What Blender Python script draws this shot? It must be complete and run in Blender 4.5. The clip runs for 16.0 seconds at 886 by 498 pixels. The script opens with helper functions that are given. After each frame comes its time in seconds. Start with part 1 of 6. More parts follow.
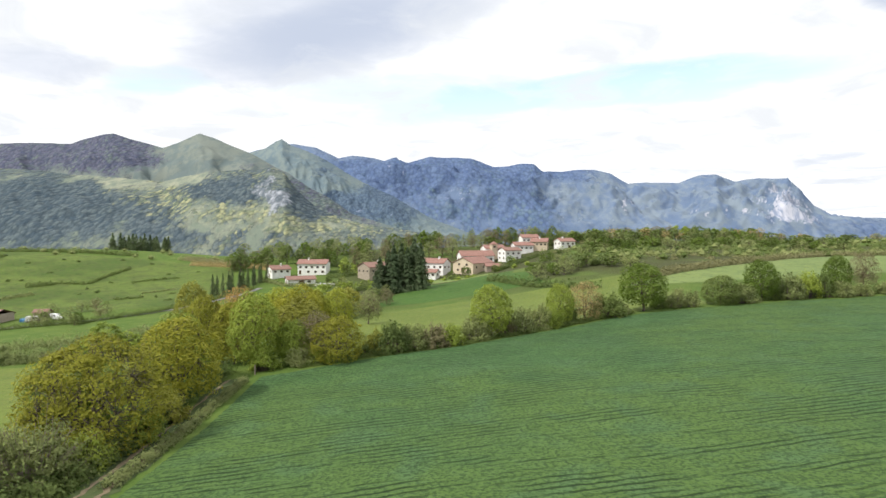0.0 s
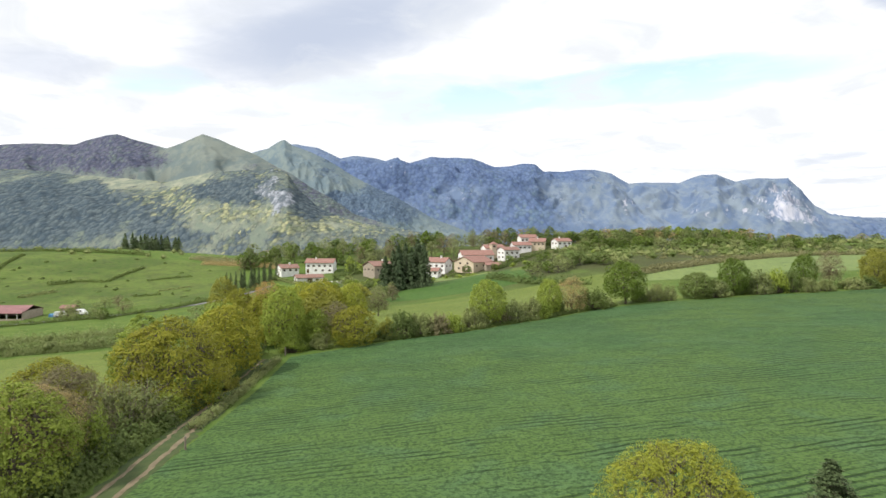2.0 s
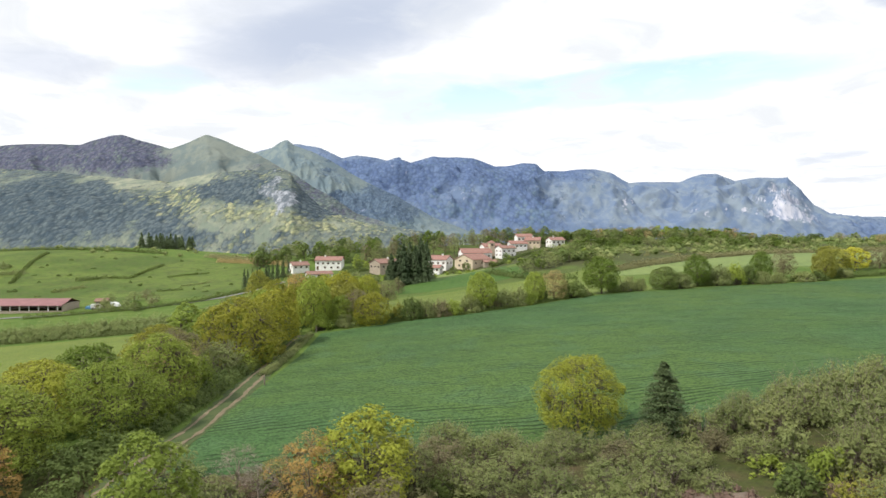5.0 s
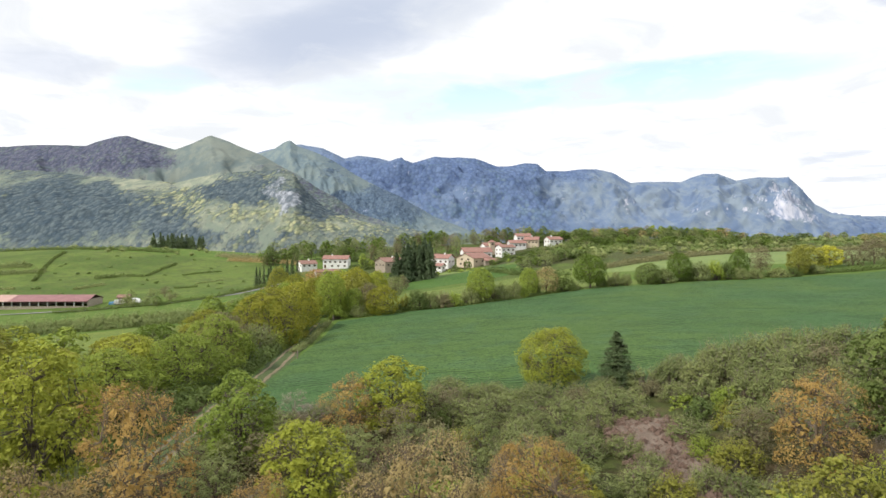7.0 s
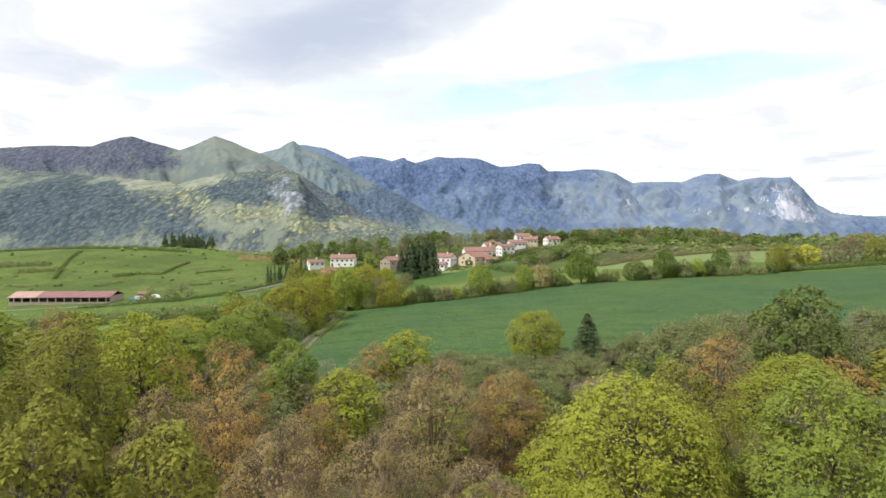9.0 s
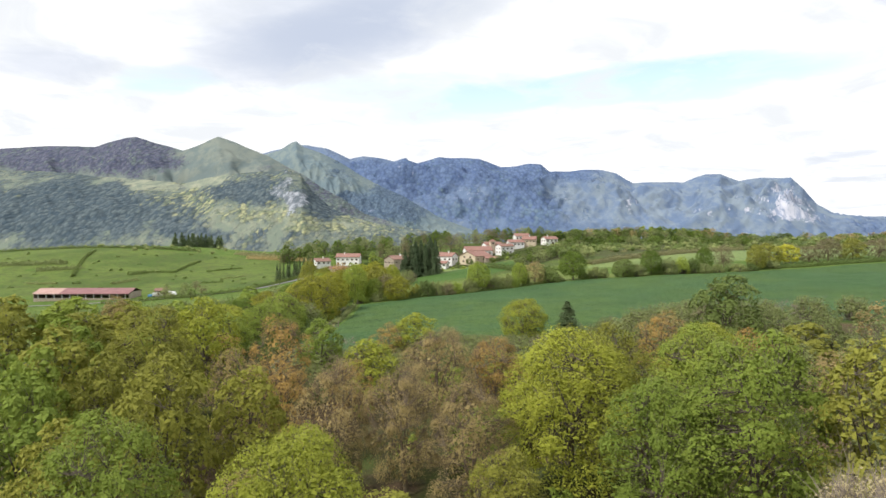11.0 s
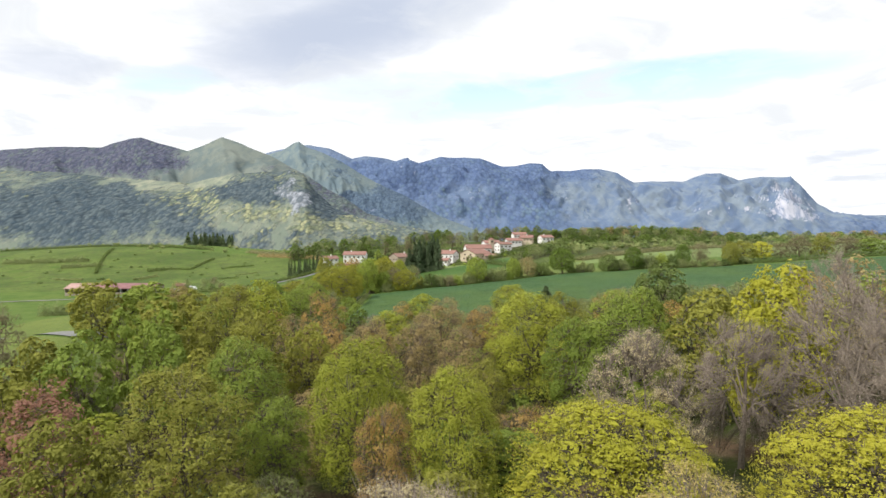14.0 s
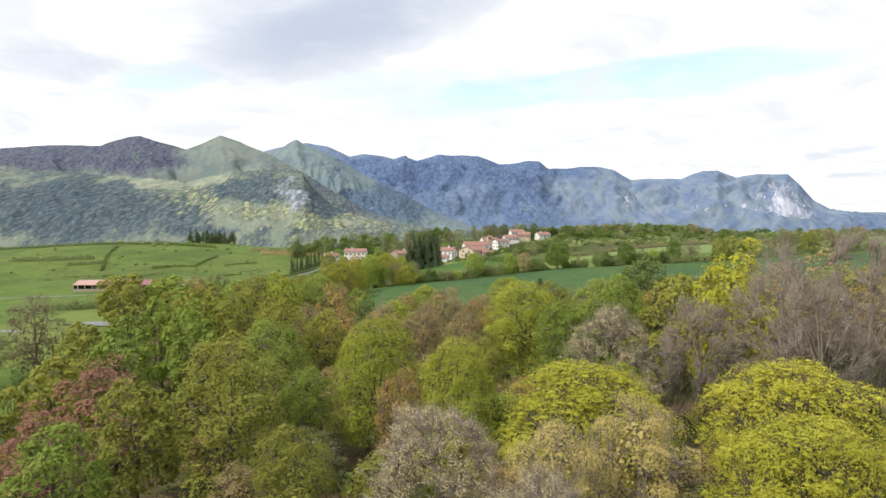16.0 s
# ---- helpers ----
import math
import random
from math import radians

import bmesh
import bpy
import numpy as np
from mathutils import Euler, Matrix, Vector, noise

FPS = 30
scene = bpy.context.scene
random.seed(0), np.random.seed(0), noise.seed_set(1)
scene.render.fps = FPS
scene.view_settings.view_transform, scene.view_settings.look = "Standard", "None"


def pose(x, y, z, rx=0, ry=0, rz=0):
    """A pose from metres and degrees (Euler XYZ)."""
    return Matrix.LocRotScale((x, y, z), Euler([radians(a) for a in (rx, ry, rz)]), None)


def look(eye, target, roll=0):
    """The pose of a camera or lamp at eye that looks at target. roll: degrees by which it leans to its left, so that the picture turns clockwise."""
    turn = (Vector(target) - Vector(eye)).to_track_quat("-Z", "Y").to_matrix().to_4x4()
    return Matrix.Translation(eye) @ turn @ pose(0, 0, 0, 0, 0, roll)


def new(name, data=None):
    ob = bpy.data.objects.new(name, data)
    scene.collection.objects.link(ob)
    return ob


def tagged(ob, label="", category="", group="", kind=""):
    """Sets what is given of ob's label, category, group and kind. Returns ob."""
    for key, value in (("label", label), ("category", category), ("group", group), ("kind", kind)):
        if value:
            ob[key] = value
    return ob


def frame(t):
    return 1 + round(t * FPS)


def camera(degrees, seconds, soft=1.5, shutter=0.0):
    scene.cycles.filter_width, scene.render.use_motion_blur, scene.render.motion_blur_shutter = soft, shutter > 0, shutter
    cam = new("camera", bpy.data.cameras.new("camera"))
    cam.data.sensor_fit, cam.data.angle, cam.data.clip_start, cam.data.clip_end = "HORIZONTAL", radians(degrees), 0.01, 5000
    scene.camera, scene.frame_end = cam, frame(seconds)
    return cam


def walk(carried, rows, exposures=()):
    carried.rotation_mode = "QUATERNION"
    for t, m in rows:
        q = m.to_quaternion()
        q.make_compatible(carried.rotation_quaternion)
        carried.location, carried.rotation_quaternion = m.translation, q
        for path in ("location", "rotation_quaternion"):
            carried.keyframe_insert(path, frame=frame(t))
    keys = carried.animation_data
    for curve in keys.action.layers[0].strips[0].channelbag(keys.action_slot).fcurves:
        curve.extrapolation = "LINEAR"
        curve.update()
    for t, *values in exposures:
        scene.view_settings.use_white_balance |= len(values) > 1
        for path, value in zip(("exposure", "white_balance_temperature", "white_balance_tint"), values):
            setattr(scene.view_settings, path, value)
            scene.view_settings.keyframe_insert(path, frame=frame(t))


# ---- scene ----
cam = camera(68.6, 16.0)
METRES, EYE, TILT, LEAN, TURN = 120.0, 30.0, -1.4, 0.0, 0.0
ROWS = [
    (0.0, 0.0, 0.0, 0.0, 0.0, 0.0, 0.0),
    (0.5, -0.0008, -0.0308, -0.0001, 0.03, -0.01, 0.01),
    (1.0, -0.0014, -0.0621, -0.0003, 0.07, -0.01, 0.02),
    (1.5, -0.0018, -0.0939, -0.0005, 0.1, -0.01, 0.02),
    (2.0, -0.0019, -0.126, -0.0008, 0.12, -0.02, 0.01),
    (2.5, -0.0022, -0.1602, -0.0012, 0.14, -0.03, 0.01),
    (3.0, -0.0021, -0.1924, -0.0016, 0.16, -0.03, 0.0),
    (3.5, -0.0022, -0.2245, -0.0023, 0.18, -0.03, -0.01),
    (4.0, -0.0019, -0.2571, -0.0029, 0.18, -0.05, 0.0),
    (6.5, -0.002, -0.4264, -0.0073, 0.35, -0.11, 0.08),
    (7.0, -0.002, -0.4594, -0.0084, 0.41, -0.1, 0.08),
    (7.5, -0.0019, -0.4925, -0.0092, 0.47, -0.1, 0.08),
    (8.0, -0.0017, -0.5256, -0.0101, 0.52, -0.1, 0.07),
    (8.5, -0.0014, -0.5598, -0.0106, 0.58, -0.11, 0.07),
    (11.0, -0.0008, -0.7264, -0.0143, 0.76, -0.11, 0.03),
    (11.5, -0.0003, -0.7595, -0.0154, 0.8, -0.11, 0.03),
    (12.0, -0.0001, -0.7899, -0.0165, 0.85, -0.11, 0.03),
    (12.5, 0.0003, -0.8218, -0.0178, 0.87, -0.1, 0.01),
    (13.0, 0.0002, -0.8569, -0.0189, 0.88, -0.08, 0.02),
    (13.5, 0.0003, -0.8888, -0.0205, 0.89, -0.07, 0.03),
    (14.0, 0.0012, -0.9241, -0.0214, 0.9, -0.17, 0.09),
    (14.5, 0.0009, -0.9528, -0.0226, 0.87, -0.24, 0.11),
    (15.0, 0.0001, -0.9751, -0.0236, 0.83, -0.28, 0.14),
    (15.5, -0.0012, -0.9906, -0.0245, 0.78, -0.33, 0.16),
    (16.0, -0.0025, -0.9993, -0.0257, 0.73, -0.37, 0.2),
]
walk(cam, [(t, pose(0, 0, EYE, TILT, LEAN, TURN) @ pose(METRES * x, METRES * y, METRES * z, 90 + pitch, roll, yaw)) for t, x, y, z, yaw, pitch, roll in ROWS])

import itertools

# ---- world, sun ----
SUN_AZ, SUN_EL = radians(-118), radians(48)      # azimuth from +y towards +x: behind and to the left
w = bpy.data.worlds.new("sky")
scene.world = w
w.use_nodes = True
WN, WL = w.node_tree.nodes, w.node_tree.links
WN.clear()


class Net:
    """Small helper that chains shader nodes."""

    def __init__(self, tree):
        self.t, self.n, self.l = tree, tree.nodes, tree.links

    def put(self, sock, val):
        if hasattr(val, "links"):
            self.l.new(val, sock)
        else:
            sock.default_value = val

    def math(self, op, a, b=0.0, c=None, clamp=False):
        m = self.n.new("ShaderNodeMath")
        m.operation, m.use_clamp = op, clamp
        self.put(m.inputs[0], a)
        self.put(m.inputs[1], b)
        if c is not None:
            self.put(m.inputs[2], c)
        return m.outputs[0]

    def mix(self, f, a, b, blend="MIX"):
        m = self.n.new("ShaderNodeMix")
        m.data_type, m.blend_type = "RGBA", blend
        self.put(m.inputs[0], f)
        for s, v in ((6, a), (7, b)):
            self.put(m.inputs[s], v if hasattr(v, "links") else (*v, 1))
        return m.outputs[2]

    def noise(self, vec, scale, detail=4.0, rough=0.55, dist=0.0, color=False):
        m = self.n.new("ShaderNodeTexNoise")
        if vec is not None:
            self.l.new(vec, m.inputs["Vector"])
        for k, v in (("Scale", scale), ("Detail", detail), ("Roughness", rough), ("Distortion", dist)):
            m.inputs[k].default_value = v
        return m.outputs[1 if color else 0]

    def step(self, v, lo, hi):
        m = self.n.new("ShaderNodeMapRange")
        m.interpolation_type = "SMOOTHSTEP"
        self.put(m.inputs[0], v)
        m.inputs[1].default_value, m.inputs[2].default_value = lo, hi
        return m.outputs[0]

    def xyz(self, x, y, z):
        m = self.n.new("ShaderNodeCombineXYZ")
        for i, v in enumerate((x, y, z)):
            self.put(m.inputs[i], v)
        return m.outputs[0]

    def split(self, v):
        m = self.n.new("ShaderNodeSeparateXYZ")
        self.l.new(v, m.inputs[0])
        return m.outputs

    def mapped(self, vec, scale=(1, 1, 1), rot=(0, 0, 0), loc=(0, 0, 0)):
        m = self.n.new("ShaderNodeMapping")
        self.l.new(vec, m.inputs[0])
        m.inputs[1].default_value, m.inputs[2].default_value, m.inputs[3].default_value = loc, rot, scale
        return m.outputs[0]


def build_sky():
    k = Net(w.node_tree)
    tc = k.n.new("ShaderNodeTexCoord")
    d = tc.outputs["Generated"]
    x, y, z = k.split(d)
    sky = k.n.new("ShaderNodeTexSky")
    sky.sky_type, sky.sun_disc = "NISHITA", False
    sky.sun_elevation, sky.sun_rotation = SUN_EL, SUN_AZ
    blue = k.mix(1.0, sky.outputs[0], (0.250, 0.219, 0.175), "MULTIPLY")
    # flat cloud deck: the direction meets a level sheet above the land
    up = k.math("MAXIMUM", z, 0.02)
    deck = k.xyz(k.math("DIVIDE", x, k.math("ADD", up, 0.12)), k.math("DIVIDE", y, k.math("ADD", up, 0.12)), 0.0)
    big = k.noise(deck, 0.9, 6, 0.6, 0.4)
    fine = k.noise(deck, 2.6, 7, 0.6, 0.6)
    # warped azimuth and height for the clouds ahead
    warp = k.noise(deck, 1.7, 5, 0.6, 0.0, True)
    wx, wy, wz = k.split(warp)
    yy = k.math("MAXIMUM", y, 0.05)
    u = k.math("ADD", k.math("DIVIDE", x, yy), k.math("MULTIPLY", k.math("SUBTRACT", wx, 0.5), 0.16))
    v = k.math("ADD", k.math("DIVIDE", z, yy), k.math("MULTIPLY", k.math("SUBTRACT", wy, 0.5), 0.06))
    front = k.step(y, 0.1, 0.3)

    def blob(cu, cv, su, sv, slope=0.0, core=0.0):
        a = k.math("DIVIDE", k.math("SUBTRACT", u, cu), su)
        b = k.math("SUBTRACT", k.math("SUBTRACT", v, cv), k.math("MULTIPLY", k.math("SUBTRACT", u, cu), slope))
        b = k.math("DIVIDE", b, sv)
        r = k.math("ADD", k.math("MULTIPLY", a, a), k.math("MULTIPLY", b, b))
        return k.math("MULTIPLY", k.step(r, 1.0, core), front)

    gap = k.math("MAXIMUM", blob(0.25, 0.222, 0.46, 0.044, 0.11, 0.3), k.math("MULTIPLY", blob(-0.455, 0.230, 0.10, 0.030, 0.1, 0.0), 0.9))
    gap = k.math("MAXIMUM", gap, k.math("MULTIPLY", blob(-0.05, 0.215, 0.35, 0.04, 0.05), 0.5))
    gap = k.math("MAXIMUM", gap, k.math("MULTIPLY", k.step(big, 0.60, 0.75), k.math("SUBTRACT", 1.0, front)))
    gap = k.math("MULTIPLY", gap, k.step(fine, 0.24, 0.54))
    grey = k.math("MAXIMUM", blob(-0.165, 0.314, 0.32, 0.092, 0.19), k.math("MULTIPLY", blob(-0.615, 0.262, 0.15, 0.036, -0.08), 0.6))
    grey = k.math("MAXIMUM", grey, k.math("MULTIPLY", blob(-0.15, 0.345, 0.30, 0.06, 0.03), 0.7))
    grey = k.math("MAXIMUM", grey, blob(0.70, 0.36, 0.12, 0.03, -0.1))
    grey = k.math("MAXIMUM", grey, k.math("MULTIPLY", blob(0.595, 0.112, 0.075, 0.011, 0.22), 0.5))
    grey = k.math("MAXIMUM", grey, k.math("MULTIPLY", blob(0.60, 0.078, 0.085, 0.007, 0.02), 0.42))
    grey = k.math("MAXIMUM", grey, k.math("MULTIPLY", k.step(big, 0.52, 0.35), k.math("SUBTRACT", 0.8, front)))
    grey = k.math("MULTIPLY", grey, k.step(fine, 0.05, 0.55))
    soft = k.mix(k.step(fine, 0.32, 0.66), (0.705, 0.728, 0.758), (0.95, 0.95, 0.95))
    col = k.mix(grey, soft, (0.470, 0.522, 0.632))
    col = k.mix(gap, col, blue)
    # land haze colour below the horizon
    col = k.mix(k.step(z, 0.0, -0.05), col, (0.10, 0.13, 0.07))
    bg = k.n.new("ShaderNodeBackground")
    k.l.new(col, bg.inputs[0])
    bg.inputs[1].default_value = 1.30
    out = k.n.new("ShaderNodeOutputWorld")
    k.l.new(bg.outputs[0], out.inputs[0])


build_sky()
sun = new("sun", bpy.data.lights.new("sun", "SUN"))
sun.data.energy, sun.data.angle, sun.data.color = 3.8, radians(4), (1.0, 0.95, 0.86)
sun.matrix_world = look((math.sin(SUN_AZ) * math.cos(SUN_EL) * 500, math.cos(SUN_AZ) * math.cos(SUN_EL) * 500, math.sin(SUN_EL) * 500), (0, 0, 0))

# ---- materials ----


def material(name, rough=0.9, spec=0.2):
    m = bpy.data.materials.new(name)
    m.use_nodes = True
    k = Net(m.node_tree)
    b = k.n["Principled BSDF"]
    b.inputs["Roughness"].default_value = rough
    b.inputs["Specular IOR Level"].default_value = spec
    return m, k, b


def bump(k, b, height, strength, dist):
    n = k.n.new("ShaderNodeBump")
    n.inputs["Strength"].default_value, n.inputs["Distance"].default_value = strength, dist
    k.l.new(height, n.inputs["Height"])
    k.l.new(n.outputs[0], b.inputs["Normal"])


def where(k):
    return k.n.new("ShaderNodeNewGeometry").outputs["Position"]


def plain(name, c1, c2, scale=3.0, rough=0.85, bumpy=0.0, spec=0.3):
    m, k, b = material(name, rough, spec)
    p = where(k)
    f = k.math("ADD", k.math("MULTIPLY", k.noise(p, scale, 5), 0.6), k.math("MULTIPLY", k.noise(p, scale * 9, 3), 0.4))
    k.l.new(k.mix(k.step(f, 0.3, 0.7), c1, c2), b.inputs["Base Color"])
    if bumpy:
        bump(k, b, f, 0.6, bumpy)
    return m


def foliage(name, c1, c2, back=0.30):
    """Leaves: each leaf and each tree takes its own tint between two colours; some light passes through."""
    m, k, b = material(name, 0.65, 0.15)
    rnd = k.n.new("ShaderNodeNewGeometry").outputs["Random Per Island"]
    tree = k.n.new("ShaderNodeObjectInfo").outputs["Random"]
    patch = k.noise(where(k), 0.35, 3)
    f = k.math("ADD", k.math("MULTIPLY", rnd, 0.22), k.math("MULTIPLY", tree, 0.50))
    f = k.math("ADD", f, k.math("MULTIPLY", k.math("SUBTRACT", patch, 0.35), 0.55), clamp=True)
    col = k.mix(f, c1, c2)
    k.l.new(col, b.inputs["Base Color"])
    bump(k, b, k.noise(where(k), 7.0, 4, 0.7), 0.8, 0.25)
    tr = k.n.new("ShaderNodeBsdfTranslucent")
    k.l.new(col, tr.inputs[0])
    mx = k.n.new("ShaderNodeMixShader")
    mx.inputs[0].default_value = back
    k.l.new(b.outputs[0], mx.inputs[1])
    k.l.new(tr.outputs[0], mx.inputs[2])
    k.l.new(mx.outputs[0], k.n["Material Output"].inputs[0])
    return m


LEAF = {
    "olive": foliage("leaf_olive", (0.242, 0.254, 0.050), (0.430, 0.425, 0.080)),
    "gold": foliage("leaf_gold", (0.246, 0.258, 0.037), (0.446, 0.436, 0.056)),
    "spring": foliage("leaf_spring", (0.300, 0.345, 0.051), (0.500, 0.520, 0.076)),
    "green": foliage("leaf_green", (0.218, 0.298, 0.055), (0.380, 0.450, 0.080)),
    "leafy": foliage("leaf_leafy", (0.108, 0.168, 0.030), (0.195, 0.275, 0.046)),
    "dark": foliage("leaf_dark", (0.118, 0.167, 0.051), (0.212, 0.271, 0.074)),
    "rust": foliage("leaf_rust", (0.400, 0.270, 0.086), (0.590, 0.395, 0.128)),
    "brown": foliage("leaf_brown", (0.362, 0.284, 0.122), (0.525, 0.415, 0.188)),
    "red": foliage("leaf_red", (0.289, 0.158, 0.108), (0.452, 0.244, 0.167)),
    "pale": foliage("leaf_pale", (0.450, 0.385, 0.215), (0.650, 0.560, 0.330)),
    "grey": foliage("leaf_grey", (0.290, 0.240, 0.198), (0.410, 0.345, 0.280)),
    "yellow": foliage("leaf_yellow", (0.425, 0.435, 0.050), (0.650, 0.605, 0.080)),
    "cream": foliage("leaf_cream", (0.560, 0.455, 0.150), (0.740, 0.610, 0.250)),
    "sage": foliage("leaf_sage", (0.205, 0.250, 0.092), (0.340, 0.372, 0.142)),
    "young_needle": foliage("leaf_young_needle", (0.082, 0.122, 0.052), (0.155, 0.205, 0.086), 0.15),
    "needle": foliage("leaf_needle", (0.058, 0.092, 0.044), (0.125, 0.170, 0.080), 0.1),
    "dead": foliage("leaf_dead", (0.244, 0.167, 0.131), (0.380, 0.276, 0.221)),
    "dun": foliage("leaf_dun", (0.205, 0.186, 0.098), (0.300, 0.272, 0.145)),
    "bracken": foliage("leaf_bracken", (0.221, 0.221, 0.100), (0.353, 0.339, 0.164)),
}
BARK = plain("bark", (0.085, 0.070, 0.052), (0.160, 0.136, 0.104), 6, 0.95)
BARK_PALE = plain("bark_pale", (0.170, 0.140, 0.112), (0.285, 0.238, 0.192), 6, 0.95)
BARK_WARM = plain("bark_warm", (0.125, 0.096, 0.066), (0.205, 0.160, 0.112), 6, 0.95)


def grass(name, c1, c2, c3, scale=0.05, tuft=1.2, rows=None, patchy=0.7):
    """Grass land: broad patches, tufts and, where drilled, rows."""
    m, k, b = material(name, 0.9, 0.12)
    p = where(k)
    broad = k.noise(p, scale, 4, 0.6)
    mid = k.noise(p, scale * 7, 4, 0.6, 0.5)
    tufts = k.noise(p, tuft, 4, 0.65)
    col = k.mix(k.step(broad, 0.40, 0.60), c1, c2)
    col = k.mix(k.math("MULTIPLY", k.step(mid, 0.48, 0.66), 0.7), col, c3)
    col = k.mix(k.math("MULTIPLY", k.step(tufts, 0.5, 0.8), 0.45), col, tuple(v * 0.55 for v in c1))
    rough = k.noise(p, scale * 22, 5, 0.7, 0.8)
    col = k.mix(k.math("MULTIPLY", k.step(rough, 0.50, 0.64), patchy), col, (c3[0] * 1.45, c3[1] * 1.32, c3[2] * 1.1))
    col = k.mix(k.math("MULTIPLY", k.step(rough, 0.46, 0.36), patchy * 0.93), col, tuple(v * 0.6 for v in c1))
    h = tufts
    if rows:
        angle, gap, depth = rows
        q = k.mapped(p, rot=(0, 0, angle))
        wave = k.n.new("ShaderNodeTexWave")
        wave.bands_direction = "Y"
        k.l.new(q, wave.inputs[0])
        wave.inputs["Scale"].default_value = 0.314 / gap
        wave.inputs["Distortion"].default_value = 3.2
        wave.inputs["Detail"].default_value = 3
        wave.inputs["Detail Scale"].default_value = 0.6
        streak = k.noise(k.mapped(p, (0.5, 3.2, 1), (0, 0, angle)), 1.0, 5, 0.7)
        grain = k.noise(p, 3.2, 4, 0.7)
        col = k.mix(k.math("MULTIPLY", k.step(grain, 0.46, 0.60), 0.75), col, tuple(v * 0.42 for v in c1))
        col = k.mix(k.math("MULTIPLY", k.step(streak, 0.54, 0.74), 0.6), col, tuple(v * 0.5 for v in c1))
        broken = k.step(k.noise(k.mapped(p, (0.07, 0.30, 1), (0, 0, angle)), 1.0, 5, 0.65), 0.44, 0.60)
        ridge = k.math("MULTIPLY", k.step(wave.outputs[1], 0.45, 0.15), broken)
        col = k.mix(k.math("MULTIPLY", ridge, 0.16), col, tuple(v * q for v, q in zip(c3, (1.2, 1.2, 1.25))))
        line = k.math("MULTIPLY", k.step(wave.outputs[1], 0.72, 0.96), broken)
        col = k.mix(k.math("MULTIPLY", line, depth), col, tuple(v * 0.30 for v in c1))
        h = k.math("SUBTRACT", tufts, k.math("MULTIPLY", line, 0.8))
    k.l.new(col, b.inputs["Base Color"])
    bump(k, b, h, 0.7, 0.35)
    return m


MEADOW = grass("meadow", (0.1120, 0.1560, 0.0350), (0.1390, 0.1830, 0.0410), (0.1180, 0.1450, 0.0410))
PASTURE = grass("pasture", (0.0660, 0.1100, 0.0220), (0.1150, 0.1640, 0.0350), (0.0680, 0.0880, 0.0290), 0.020, 0.18, None, 0.85)
PALE_FIELD = grass("pale_field", (0.1434, 0.1989, 0.0694), (0.1665, 0.2174, 0.0768), (0.1341, 0.1850, 0.0648), 0.02, 0.5)
DARK_FIELD = grass("dark_field", (0.0463, 0.1018, 0.0204), (0.0583, 0.1203, 0.0259), (0.0629, 0.1091, 0.0278), 0.03, 0.6)
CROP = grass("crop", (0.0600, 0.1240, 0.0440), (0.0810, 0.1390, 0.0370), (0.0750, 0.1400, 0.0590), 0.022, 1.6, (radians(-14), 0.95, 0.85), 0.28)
LITTER = plain("bracken_litter", (0.110, 0.082, 0.062), (0.205, 0.158, 0.125), 0.9, 0.95, 0.25)
DIRT = plain("dirt", (0.118, 0.094, 0.058), (0.215, 0.176, 0.112), 1.2, 0.95, 0.05)
VERGE = plain("worn_verge", (0.038, 0.066, 0.019), (0.074, 0.092, 0.032), 0.9, 0.95, 0.08)
ASPHALT = plain("asphalt", (0.16, 0.16, 0.155), (0.22, 0.22, 0.21), 0.8)
PLASTER = plain("plaster", (0.68, 0.67, 0.65), (0.86, 0.85, 0.83), 0.5)
CREAM = plain("cream_plaster", (0.50, 0.41, 0.30), (0.62, 0.53, 0.40), 0.5)
STONE = plain("stone", (0.26, 0.22, 0.17), (0.42, 0.36, 0.29), 1.4, 0.9, 0.03)
TILE = plain("roof_tile", (0.215, 0.112, 0.090), (0.335, 0.195, 0.162), 1.1, 0.85, 0.04)
TILE_OLD = plain("roof_tile_old", (0.19, 0.105, 0.085), (0.30, 0.185, 0.15), 1.1, 0.9, 0.04)
METAL_RED = plain("red_sheet", (0.20, 0.092, 0.095), (0.29, 0.15, 0.150), 0.4, 0.6)
METAL_PALE = plain("pale_sheet", (0.36, 0.22, 0.19), (0.48, 0.32, 0.28), 0.4, 0.7)
WOOD = plain("brown_wood", (0.06, 0.035, 0.02), (0.12, 0.07, 0.04), 4)
GLASS_M, _k, _b = material("window_glass", 0.08, 0.5)
_b.inputs["Base Color"].default_value = (0.02, 0.025, 0.03, 1)
WHITE = plain("white_paint", (0.72, 0.72, 0.72), (0.82, 0.82, 0.82), 2, 0.4)
BLUE = plain("blue_tarpaulin", (0.05, 0.16, 0.30), (0.08, 0.22, 0.38), 2, 0.5)
RUBBER = plain("rubber", (0.015, 0.015, 0.015), (0.03, 0.03, 0.03), 8, 0.8)

